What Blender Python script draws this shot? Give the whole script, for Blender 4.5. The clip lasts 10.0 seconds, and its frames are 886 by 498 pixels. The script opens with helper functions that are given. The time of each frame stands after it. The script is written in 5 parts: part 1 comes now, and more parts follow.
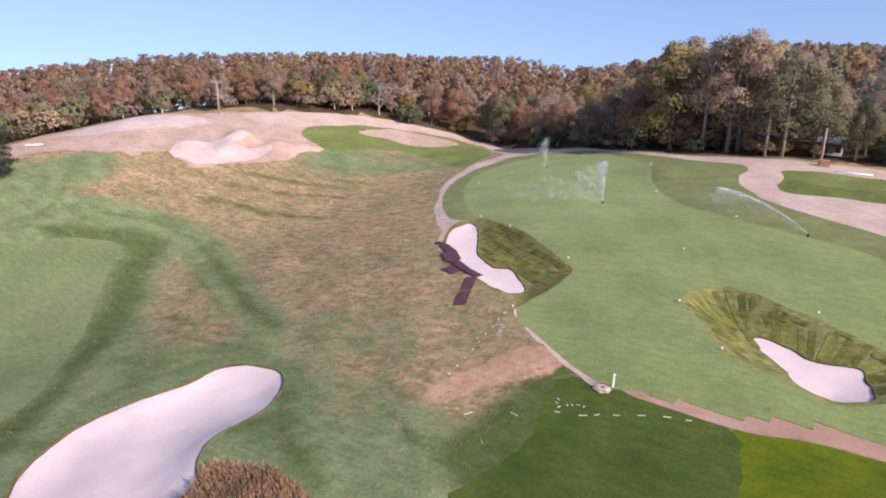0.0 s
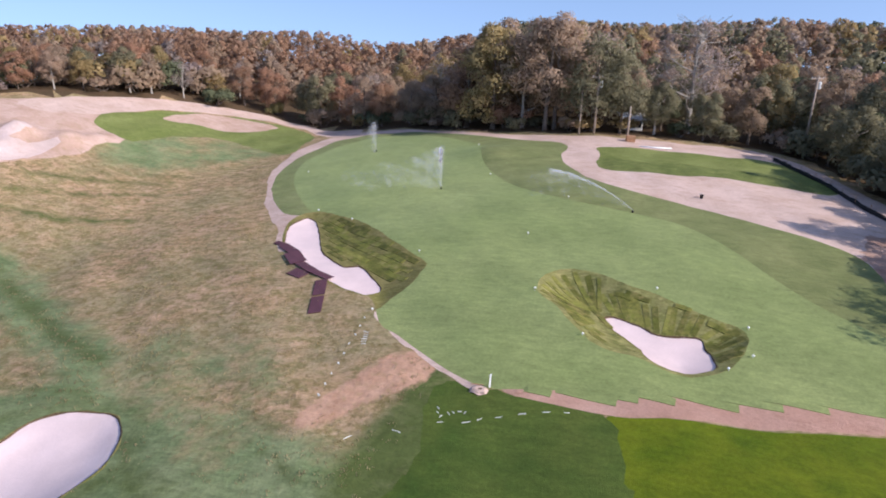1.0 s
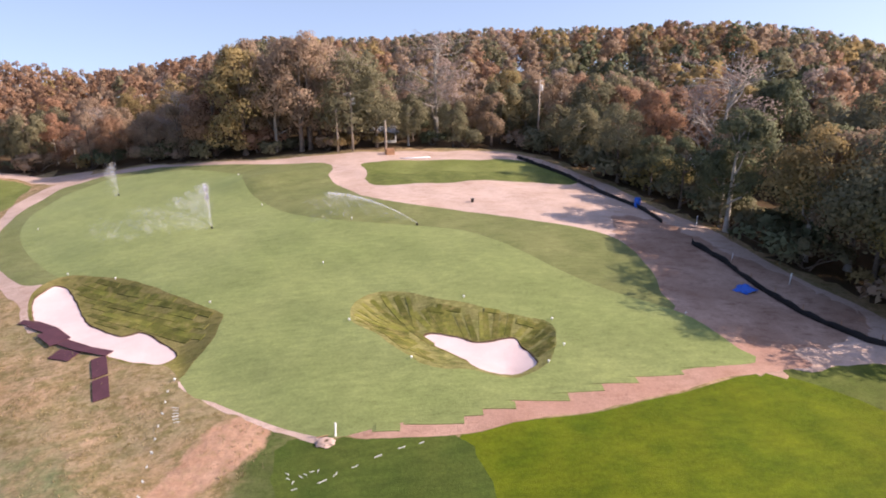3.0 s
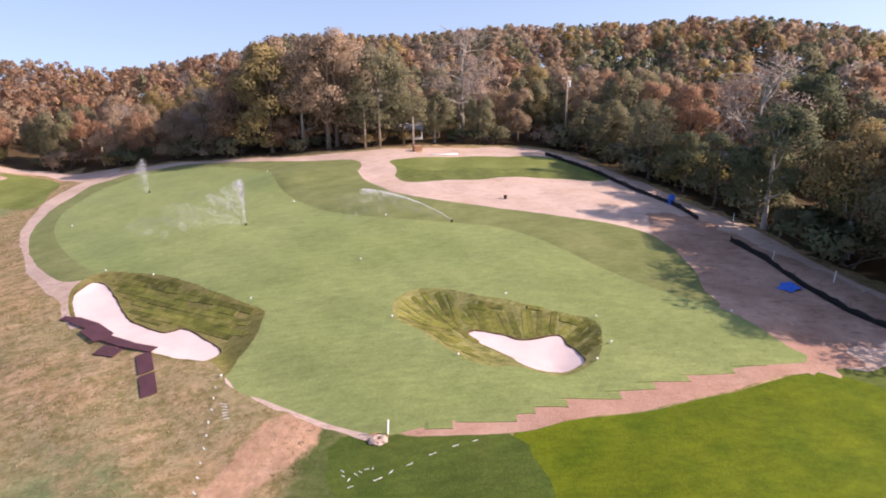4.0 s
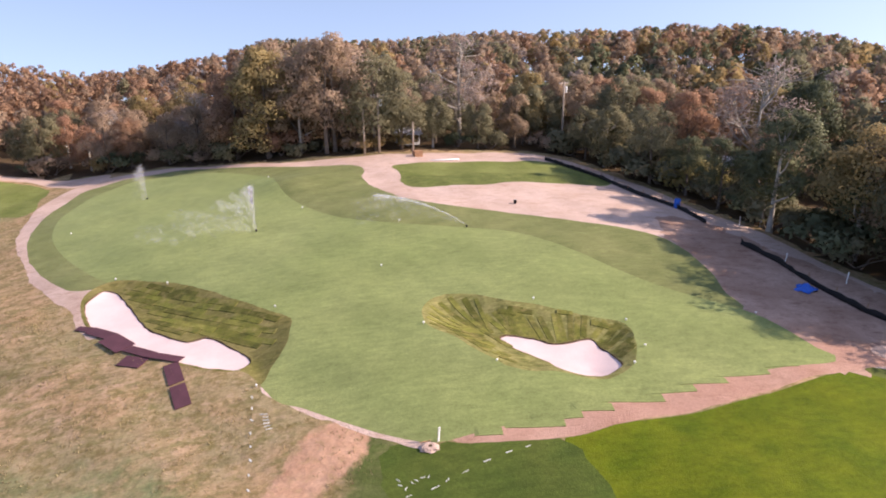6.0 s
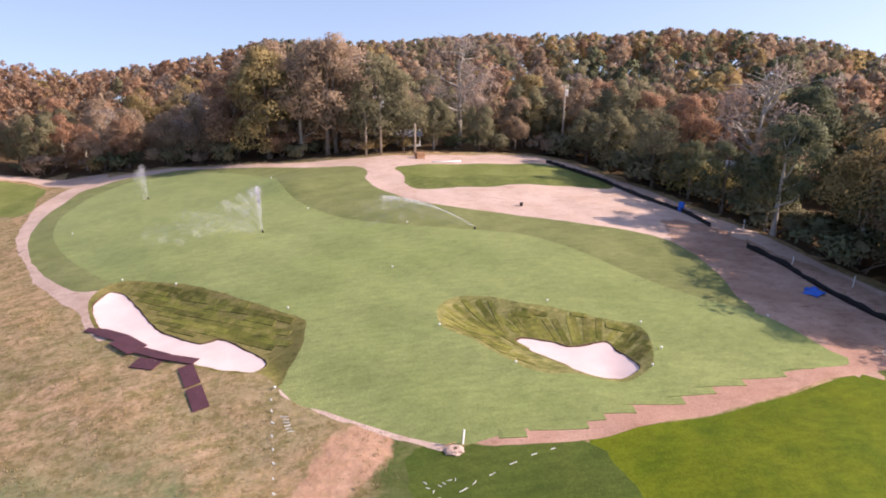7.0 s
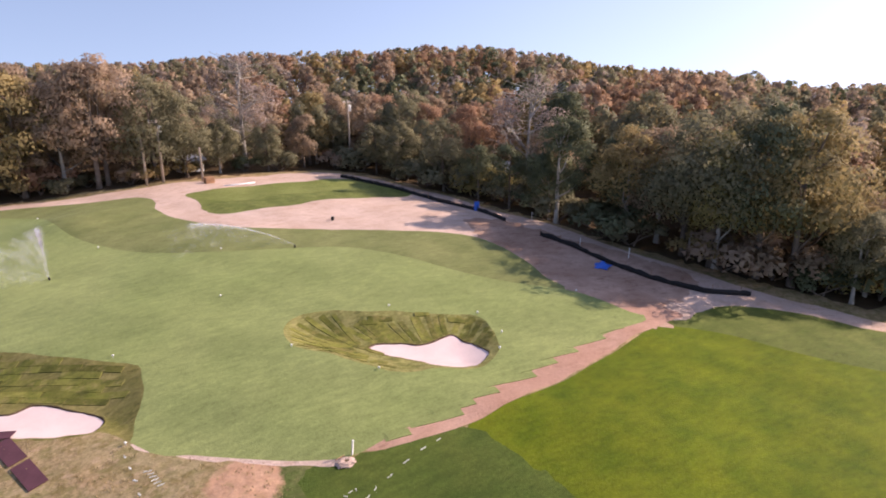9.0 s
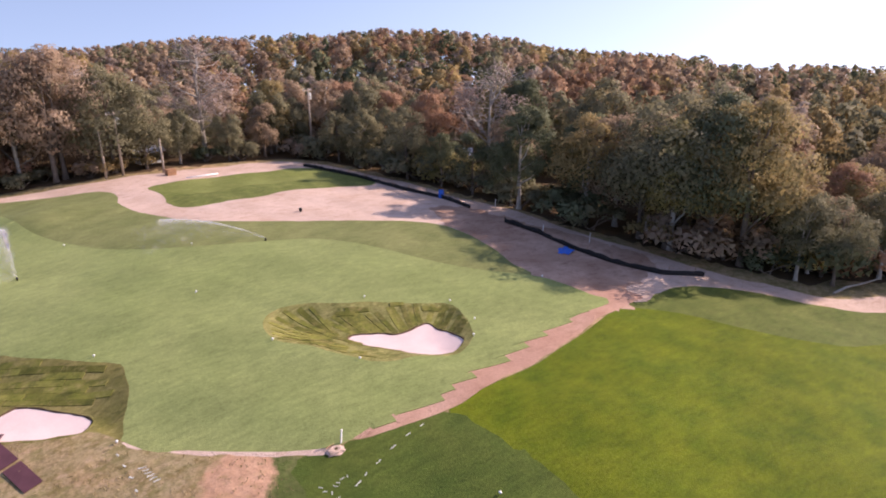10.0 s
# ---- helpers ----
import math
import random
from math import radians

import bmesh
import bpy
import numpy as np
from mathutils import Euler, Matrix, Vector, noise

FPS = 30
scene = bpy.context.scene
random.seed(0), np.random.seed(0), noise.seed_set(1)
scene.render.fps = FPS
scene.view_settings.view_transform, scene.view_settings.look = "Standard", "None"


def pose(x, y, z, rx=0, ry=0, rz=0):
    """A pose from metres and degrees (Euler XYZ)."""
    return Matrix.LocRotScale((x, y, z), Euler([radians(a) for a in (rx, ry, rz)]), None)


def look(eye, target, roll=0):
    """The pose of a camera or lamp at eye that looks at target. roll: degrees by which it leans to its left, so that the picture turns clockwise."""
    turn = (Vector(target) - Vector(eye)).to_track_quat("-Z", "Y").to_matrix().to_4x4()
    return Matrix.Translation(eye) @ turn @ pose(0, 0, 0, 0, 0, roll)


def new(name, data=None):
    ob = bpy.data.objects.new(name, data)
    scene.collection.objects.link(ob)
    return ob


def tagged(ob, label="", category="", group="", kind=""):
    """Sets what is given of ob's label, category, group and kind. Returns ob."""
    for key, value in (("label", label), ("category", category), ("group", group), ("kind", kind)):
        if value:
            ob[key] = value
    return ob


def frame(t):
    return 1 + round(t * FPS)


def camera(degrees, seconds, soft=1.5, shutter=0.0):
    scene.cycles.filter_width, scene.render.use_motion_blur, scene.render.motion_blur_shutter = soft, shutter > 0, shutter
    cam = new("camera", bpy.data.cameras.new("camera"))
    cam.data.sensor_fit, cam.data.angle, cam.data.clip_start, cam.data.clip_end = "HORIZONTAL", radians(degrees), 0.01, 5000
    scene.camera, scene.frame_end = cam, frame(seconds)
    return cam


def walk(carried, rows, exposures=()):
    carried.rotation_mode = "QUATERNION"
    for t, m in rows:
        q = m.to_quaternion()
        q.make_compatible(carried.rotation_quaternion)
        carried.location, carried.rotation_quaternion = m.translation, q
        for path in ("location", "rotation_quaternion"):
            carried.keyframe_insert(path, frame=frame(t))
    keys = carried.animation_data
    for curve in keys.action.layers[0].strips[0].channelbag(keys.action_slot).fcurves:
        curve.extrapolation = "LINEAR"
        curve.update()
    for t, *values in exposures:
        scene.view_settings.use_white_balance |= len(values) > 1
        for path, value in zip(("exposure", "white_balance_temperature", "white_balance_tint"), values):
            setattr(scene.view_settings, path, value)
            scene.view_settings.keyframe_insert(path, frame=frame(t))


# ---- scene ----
cam = camera(67.7, 10.0, soft=1.9)
PATH = [
    (0.0, (8.58, -30.04, 16.56), (-1.56, -13.85, 10.64), 0.97),
    (0.2, (7.95, -29.86, 16.74), (-2.19, -13.70, 10.73), 1.02),
    (0.4, (7.32, -29.69, 16.91), (-3.06, -13.71, 10.81), 1.07),
    (0.5, (7.00, -29.60, 17.00), (-3.54, -13.75, 10.86), 1.10),
    (0.6, (6.68, -29.45, 17.10), (-4.10, -13.79, 10.88), 1.23),
    (0.7, (6.35, -29.30, 17.20), (-4.33, -13.61, 10.90), 1.36),
    (0.8, (6.03, -29.15, 17.30), (-3.68, -12.87, 10.92), 1.49),
    (0.9, (5.70, -29.00, 17.41), (-1.98, -11.70, 10.94), 1.62),
    (1.0, (5.38, -28.85, 17.51), (0.37, -10.63, 10.96), 1.75),
    (1.2, (4.86, -28.71, 17.68), (2.95, -9.85, 11.31), 0.97),
    (1.3, (4.60, -28.64, 17.76), (3.11, -9.71, 11.48), 0.58),
    (1.5, (4.08, -28.50, 17.94), (2.61, -9.51, 11.83), -0.20),
    (1.7, (3.83, -28.38, 18.01), (2.27, -9.36, 12.03), -0.34),
    (1.8, (3.70, -28.32, 18.04), (3.58, -9.21, 12.13), -0.40),
    (1.9, (3.58, -28.26, 18.08), (5.15, -9.20, 12.23), -0.47),
    (2.0, (3.45, -28.20, 18.11), (6.26, -9.26, 12.32), -0.54),
    (2.2, (3.21, -28.04, 18.12), (6.09, -9.15, 12.21), -0.49),
    (2.5, (2.86, -27.81, 18.13), (5.44, -8.94, 12.04), -0.42),
    (2.7, (2.47, -27.71, 18.11), (4.99, -8.83, 12.00), -0.47),
    (3.8, (0.34, -27.16, 17.96), (2.32, -8.24, 11.79), -0.75),
    (4.0, (-0.05, -27.06, 17.93), (2.00, -8.15, 11.75), -0.80),
    (4.5, (-1.02, -26.90, 17.92), (1.28, -7.95, 11.95), -0.12),
    (5.0, (-1.90, -26.76, 17.91), (0.70, -7.87, 11.90), -0.16),
    (5.5, (-2.77, -26.59, 17.90), (0.06, -7.73, 11.86), -0.75),
    (5.7, (-3.12, -26.51, 17.90), (-0.28, -7.66, 11.86), -0.62),
    (6.8, (-5.05, -26.11, 17.89), (-1.74, -7.32, 11.90), 0.07),
    (7.0, (-5.40, -26.04, 17.89), (-2.06, -7.25, 11.91), 0.19),
    (7.5, (-6.44, -25.82, 17.86), (-3.28, -7.05, 11.72), -0.02),
    (8.0, (-7.57, -25.51, 17.76), (-4.58, -6.66, 11.78), -0.48),
    (8.5, (-8.71, -25.30, 17.61), (-5.58, -6.43, 11.76), 0.63),
    (8.7, (-9.15, -25.34, 17.64), (-5.51, -6.52, 11.92), -0.03),
    (8.8, (-9.37, -25.35, 17.65), (-4.03, -6.93, 12.00), -0.35),
    (8.9, (-9.58, -25.37, 17.66), (-1.75, -7.84, 12.08), -0.68),
    (9.0, (-9.80, -25.39, 17.68), (0.05, -8.89, 12.16), -1.01),
    (9.1, (-9.95, -25.43, 17.77), (1.35, -9.91, 12.16), -1.39),
    (9.2, (-10.09, -25.47, 17.86), (1.58, -10.26, 12.16), -1.77),
    (9.3, (-10.24, -25.50, 17.96), (1.42, -10.32, 12.16), -2.15),
    (9.5, (-10.53, -25.58, 18.14), (0.85, -10.26, 12.16), -2.91),
    (9.7, (-10.88, -25.68, 18.43), (0.42, -10.33, 12.39), -2.23),
    (9.8, (-11.06, -25.73, 18.57), (0.11, -10.29, 12.50), -1.90),
    (10.0, (-11.41, -25.83, 18.86), (-0.53, -10.20, 12.73), -1.22),
]
walk(cam, [(t, look(eye, target, roll)) for t, eye, target, roll in PATH], [(0.0, 0.18, 6250, 22), (1.0, 0.16, 6000, 19), (1.5, 0.16, 6050, 19), (2.0, 0.26, 6800, 25), (2.5, 0.46, 7000, 26), (8.5, 0.47, 7000, 26), (9.2, 0.34, 7200, 29), (10.0, 0.35, 7000, 31)])

# ---------------------------------------------------------------- world and sun
SUN_AZ, SUN_EL = 102.0, 31.0
world = bpy.data.worlds.new("world")
scene.world = world
world.use_nodes = True
wn, wl = world.node_tree.nodes, world.node_tree.links
wn.clear()
w_out = wn.new("ShaderNodeOutputWorld")
w_bg = wn.new("ShaderNodeBackground")
w_sky = wn.new("ShaderNodeTexSky")
w_sky.sky_type, w_sky.sun_disc = "NISHITA", False
w_sky.sun_elevation, w_sky.sun_rotation = radians(SUN_EL), radians(SUN_AZ)
w_sky.air_density, w_sky.dust_density, w_sky.ozone_density = 1.0, 0.9, 1.0
# the course lies on a rise: the sky goes on a little below eye level
w_tc = wn.new("ShaderNodeTexCoord")
w_add = wn.new("ShaderNodeVectorMath")
w_add.operation, w_add.inputs[1].default_value = "ADD", (0, 0, 0.28)
w_nor = wn.new("ShaderNodeVectorMath")
w_nor.operation = "NORMALIZE"
wl.new(w_tc.outputs["Generated"], w_add.inputs[0])
wl.new(w_add.outputs[0], w_nor.inputs[0])
wl.new(w_nor.outputs[0], w_sky.inputs["Vector"])
wl.new(w_sky.outputs["Color"], w_bg.inputs["Color"])
w_bg.inputs["Strength"].default_value = 0.19
wl.new(w_bg.outputs[0], w_out.inputs["Surface"])

sun_data = bpy.data.lights.new("sun", "SUN")
sun_data.energy, sun_data.angle, sun_data.color = 5.0, radians(0.6), (1.0, 0.92, 0.80)
sun = new("sun", sun_data)
to_sun = Vector((math.sin(radians(SUN_AZ)) * math.cos(radians(SUN_EL)),
                 math.cos(radians(SUN_AZ)) * math.cos(radians(SUN_EL)), math.sin(radians(SUN_EL))))
sun.matrix_world = look(to_sun * 200, (0, 0, 0))


# ---------------------------------------------------------------- materials
class Mat:
    """A small builder for node materials."""

    def __init__(self, name, rough=0.9, spec=0.2):
        self.m = bpy.data.materials.new(name)
        self.m.use_nodes = True
        self.n, self.l = self.m.node_tree.nodes, self.m.node_tree.links
        self.b = self.n["Principled BSDF"]
        self.b.inputs["Roughness"].default_value = rough
        self.b.inputs["Specular IOR Level"].default_value = spec
        self.tc = self.n.new("ShaderNodeTexCoord")

    def noise(self, scale, detail=4.0, rough=0.55, stretch=(1, 1, 1), turn=0.0):
        mp = self.n.new("ShaderNodeMapping")
        mp.inputs["Scale"].default_value = stretch
        mp.inputs["Rotation"].default_value = (0, 0, radians(turn))
        t = self.n.new("ShaderNodeTexNoise")
        t.inputs["Scale"].default_value, t.inputs["Detail"].default_value = scale, detail
        t.inputs["Roughness"].default_value = rough
        self.l.new(self.tc.outputs["Object"], mp.inputs[0])
        self.l.new(mp.outputs[0], t.inputs["Vector"])
        return t.outputs["Fac"]

    def wave(self, scale, turn, distort=1.0, dscale=0.3):
        mp = self.n.new("ShaderNodeMapping")
        mp.inputs["Rotation"].default_value = (0, 0, radians(turn))
        t = self.n.new("ShaderNodeTexWave")
        t.inputs["Scale"].default_value, t.inputs["Distortion"].default_value = scale, distort
        t.inputs["Detail"].default_value, t.inputs["Detail Scale"].default_value = 2.0, dscale
        self.l.new(self.tc.outputs["Object"], mp.inputs[0])
        self.l.new(mp.outputs[0], t.inputs["Vector"])
        return t.outputs["Fac"]

    def ramp(self, fac, stops):
        r = self.n.new("ShaderNodeValToRGB")
        e = r.color_ramp.elements
        while len(e) < len(stops):
            e.new(0.5)
        for k, (p, c) in zip(e, stops):
            k.position, k.color = p, (*c, 1)
        self.l.new(fac, r.inputs[0])
        return r.outputs[0]

    def grey(self, fac, lo, hi, a=0.3, b=0.7):
        r = self.n.new("ShaderNodeMapRange")
        r.inputs[1].default_value, r.inputs[2].default_value = a, b
        r.inputs[3].default_value, r.inputs[4].default_value = lo, hi
        self.l.new(fac, r.inputs[0])
        return r.outputs[0]

    def mix(self, fac, a, b, kind="MIX"):
        x = self.n.new("ShaderNodeMix")
        x.data_type, x.blend_type = "RGBA", kind
        for sock, v in ((x.inputs[0], fac), (x.inputs[6], a), (x.inputs[7], b)):
            if isinstance(v, (int, float)):
                sock.default_value = v
            elif isinstance(v, tuple):
                sock.default_value = (*v, 1)
            else:
                self.l.new(v, sock)
        return x.outputs[2]

    def times(self, col, fac):
        """Colour times a grey value."""
        return self.mix(1.0, col, fac, "MULTIPLY")

    def colour(self, col):
        self.l.new(col, self.b.inputs["Base Color"])
        return self

    def bump(self, fac, strength, dist):
        b = self.n.new("ShaderNodeBump")
        b.inputs["Strength"].default_value, b.inputs["Distance"].default_value = strength, dist
        self.l.new(fac, b.inputs["Height"])
        self.l.new(b.outputs[0], self.b.inputs["Normal"])
        return self

    def random(self):
        return self.n.new("ShaderNodeObjectInfo").outputs["Random"]

    def island(self):
        return self.n.new("ShaderNodeNewGeometry").outputs["Random Per Island"]


def turf(name, dark, light, turn=0.0, stripe=0.12, amount=0.12, patch=0.22, bump=0.05, pieces=False, mottle=0.0, sheen=0.0):
    m = Mat(name, 0.85, 0.15)
    col = m.ramp(m.noise(patch, 5, 0.6), [(0.3, dark), (0.7, light)])
    col = m.times(col, m.grey(m.noise(0.9, 6, 0.7, (1, 3.2, 1), turn), 0.80, 1.17))
    if mottle:
        col = m.mix(m.grey(m.noise(1.1, 6, 0.72, (1, 2.0, 1), turn), 0.0, mottle, 0.50, 0.66), col, tuple(v * 0.42 for v in dark))
        col = m.mix(m.grey(m.noise(1.6, 6, 0.72, (1, 2.2, 1), turn), 0.0, mottle, 0.52, 0.68), col, tuple(min(1, v * 1.35) for v in light))
    col = m.times(col, m.grey(m.wave(stripe, turn, 7.0, 0.4), 1 - amount, 1 + amount, 0.2, 0.8))
    col = m.times(col, m.grey(m.noise(6.0, 4, 0.7), 0.82, 1.16))
    if pieces:
        col = m.times(col, m.grey(m.random(), 0.62, 1.34, 0, 1))
        col = m.mix(m.grey(m.noise(1.3, 6, 0.7), 0.0, 0.55, 0.50, 0.68), col, (0.36, 0.28, 0.12))
        col = m.mix(m.grey(m.noise(0.9, 6, 0.72, (1, 1.8, 1), 40), 0.0, 0.75, 0.50, 0.66), col, (0.055, 0.065, 0.014))
    m.b.inputs["Sheen Weight"].default_value, m.b.inputs["Sheen Roughness"].default_value = sheen, 0.35
    m.b.inputs["Sheen Tint"].default_value = (0.80, 1.0, 0.62, 1)
    m.colour(col).bump(m.noise(9.0, 5, 0.75), 0.7, bump)
    return m.m


M_GREEN = turf("green_turf", (0.190, 0.236, 0.078), (0.262, 0.300, 0.112), 84, 0.05, 0.03, 0.10, sheen=0.10)
M_FRINGE = turf("fringe_turf", (0.142, 0.165, 0.056), (0.212, 0.224, 0.086), 60, 0.12, 0.04, 0.25, sheen=0.06)
M_LAWN = turf("lawn_turf", (0.066, 0.104, 0.003), (0.130, 0.156, 0.006), 42, 0.03, 0.04, 0.4)
M_NEWSOD = turf("new_sod", (0.048, 0.084, 0.013), (0.092, 0.120, 0.022), 10, 0.06, 0.04, 0.3)
M_BANK = turf("bank_turf", (0.139, 0.136, 0.029), (0.263, 0.221, 0.083), 30, 0.2, 0.03, 0.6, mottle=0.6)
M_BANK_DRY = turf("dry_bank_turf", (0.145, 0.158, 0.040), (0.290, 0.262, 0.100), 20, 0.2, 0.03, 0.8, mottle=0.7)
M_SOD = turf("laid_sod", (0.118, 0.130, 0.022), (0.205, 0.190, 0.048), 0, 0.3, 0.05, 0.9, 0.04, True)
M_BORDER = turf("border_turf", (0.078, 0.110, 0.020), (0.132, 0.152, 0.038), 42, 0.06, 0.03, 0.5)
M_TEE = turf("tee_turf", (0.140, 0.172, 0.042), (0.215, 0.238, 0.075), 5, 0.05, 0.06)
M_TEEBANK = turf("tee_bank_turf", (0.105, 0.135, 0.032), (0.178, 0.200, 0.060), 5, 0.12, 0.06, 0.5, mottle=0.45)
M_FAIR = turf("fairway_turf", (0.154, 0.193, 0.078), (0.221, 0.244, 0.113), 55, 0.03, 0.04, 0.10)


def rough_mat():
    m = Mat("rough_grass", 0.95, 0.1)

    def given(name):
        a = m.n.new("ShaderNodeAttribute")
        a.attribute_name = name
        return a.outputs["Fac"]

    def torn(fac, tear, noise, lo, hi):
        """A mask whose edge is torn by noise."""
        a = m.n.new("ShaderNodeMath")
        a.operation, a.inputs[1].default_value, a.inputs[2].default_value = "MULTIPLY_ADD", tear, -tear / 2
        m.l.new(noise, a.inputs[0])
        b = m.n.new("ShaderNodeMath")
        m.l.new(a.outputs[0], b.inputs[0])
        m.l.new(fac, b.inputs[1])
        return m.grey(b.outputs[0], 0.0, 1.0, lo, hi)

    green = m.ramp(m.noise(0.35, 6, 0.65), [(0.3, (0.150, 0.205, 0.082)), (0.7, (0.275, 0.305, 0.150))])
    tan = m.ramp(m.noise(0.5, 6, 0.7), [(0.25, (0.36, 0.235, 0.11)), (0.5, (0.49, 0.325, 0.185)), (0.75, (0.60, 0.39, 0.265))])
    tan = m.mix(m.grey(m.noise(0.12, 5, 0.6), 0, 0.8, 0.43, 0.62), tan, (0.31, 0.265, 0.140))
    tan = m.mix(m.grey(m.noise(0.7, 6, 0.7, (1, 2, 1), 20), 0, 0.8, 0.47, 0.61), tan, (0.215, 0.190, 0.075))
    tan = m.mix(m.grey(m.noise(1.5, 6, 0.7), 0, 0.75, 0.48, 0.60), tan, (0.215, 0.165, 0.065))
    tan = m.mix(m.grey(m.noise(2.3, 6, 0.72, (1, 1.6, 1), 70), 0, 0.45, 0.52, 0.68), tan, (0.60, 0.42, 0.29))
    green = m.times(green, m.grey(m.noise(0.9, 5, 0.7, (1, 5, 1), 62), 0.78, 1.16))
    col = m.mix(torn(given("lush"), 1.5, m.noise(0.3, 7, 0.7), 0.25, 0.75), tan, green)
    col = m.mix(torn(given("dark"), 0.9, m.noise(0.8, 6, 0.7, (1, 2.2, 1), 55), 0.22, 1.0), col, (0.092, 0.118, 0.034))
    soil = m.ramp(m.noise(0.9, 6, 0.7), [(0.3, (0.47, 0.265, 0.160)), (0.7, (0.62, 0.39, 0.265))])
    soil = m.mix(m.grey(m.noise(2.0, 6, 0.7), 0, 0.6, 0.52, 0.66), soil, (0.34, 0.25, 0.12))
    col = m.mix(torn(given("bare"), 1.3, m.noise(1.1, 7, 0.7), 0.32, 0.62), col, soil)
    col = m.times(col, m.grey(m.noise(0.30, 6, 0.7, (1, 2.2, 1), -38), 0.72, 1.10))
    col = m.times(col, m.grey(m.noise(4.0, 5, 0.75), 0.80, 1.16))
    m.colour(col).bump(m.noise(2.5, 5, 0.65), 0.6, 0.10)
    return m.m


def dirt(name, lo, hi, spots, amount=0.5):
    m = Mat(name, 0.95, 0.1)
    col = m.ramp(m.noise(0.28, 6, 0.65), [(0.3, lo), (0.7, hi)])
    col = m.mix(m.grey(m.noise(0.8, 6, 0.75, (1, 2.4, 1), 35), 0, amount, 0.5, 0.72), col, spots)
    col = m.times(col, m.grey(m.noise(7.0, 5, 0.75), 0.84, 1.13))
    m.colour(col).bump(m.noise(4.0, 7, 0.75), 0.8, 0.10)
    return m.m


def sand_mat():
    m = Mat("bunker_sand", 0.95, 0.1)
    col = m.ramp(m.noise(0.5, 5, 0.6), [(0.3, (0.67, 0.53, 0.505)), (0.7, (0.78, 0.62, 0.59))])
    col = m.times(col, m.grey(m.noise(12, 4, 0.8), 0.93, 1.06))
    m.colour(col).bump(m.noise(5.0, 5, 0.6), 0.25, 0.03)
    return m.m


M_ROUGH = rough_mat()
M_SAND = sand_mat()
M_PATH = dirt("sandy_path", (0.51, 0.365, 0.29), (0.67, 0.51, 0.435), (0.38, 0.235, 0.165), 0.65)
M_PALE_EARTH = dirt("pale_earth", (0.52, 0.40, 0.35), (0.68, 0.54, 0.50), (0.46, 0.31, 0.22))
M_STRIP = dirt("strip_soil", (0.40, 0.225, 0.165), (0.51, 0.32, 0.245), (0.30, 0.17, 0.11), 0.6)
# leaf litter, darkened and blotched to put dappled tree shade into the colour
M_LITTER_SHADE = dirt("litter_and_shade_soil", (0.33, 0.195, 0.14), (0.56, 0.385, 0.30), (0.18, 0.09, 0.065), 0.75)
M_HILL = dirt("spoil_earth", (0.44, 0.29, 0.21), (0.60, 0.43, 0.36), (0.34, 0.25, 0.13), 0.8)
M_EDGE = dirt("cut_soil", (0.09, 0.06, 0.035), (0.20, 0.14, 0.08), (0.05, 0.035, 0.02))
M_LITTER = dirt("forest_floor", (0.075, 0.05, 0.028), (0.13, 0.085, 0.05), (0.05, 0.06, 0.02))


def plain(name, col, rough=0.6, var=0.15, metal=0.0, scale=3.0):
    m = Mat(name, rough, 0.35)
    m.b.inputs["Metallic"].default_value = metal
    c = m.ramp(m.noise(scale, 5, 0.65), [(0.3, tuple(v * (1 - var) for v in col)), (0.7, tuple(min(1, v * (1 + var)) for v in col))])
    m.colour(m.times(c, m.grey(m.random(), 0.9, 1.1, 0, 1))).bump(m.noise(scale * 5, 4, 0.7), 0.3, 0.01)
    return m.m


def leaf_mat(name, a, b, c, trans=0.45):
    """Leaves: two tones from tree to tree, a third scattered leaf by leaf."""
    m = Mat(name, 0.7, 0.15)
    col = m.mix(m.random(), a, b)
    isl = m.island()
    col = m.mix(m.grey(isl, 0, 0.4, 0.5, 1.0), col, c)
    col = m.times(col, m.grey(isl, 0.90, 1.09, 0, 1))
    col = m.times(col, m.grey(m.noise(0.35, 3, 0.6), 0.72, 1.22))
    m.colour(col)
    tr = m.n.new("ShaderNodeBsdfTranslucent")
    ms = m.n.new("ShaderNodeMixShader")
    ms.inputs[0].default_value = trans
    m.l.new(col, tr.inputs["Color"])
    m.l.new(m.b.outputs[0], ms.inputs[1])
    m.l.new(tr.outputs[0], ms.inputs[2])
    m.l.new(ms.outputs[0], m.n["Material Output"].inputs["Surface"])
    return m.m


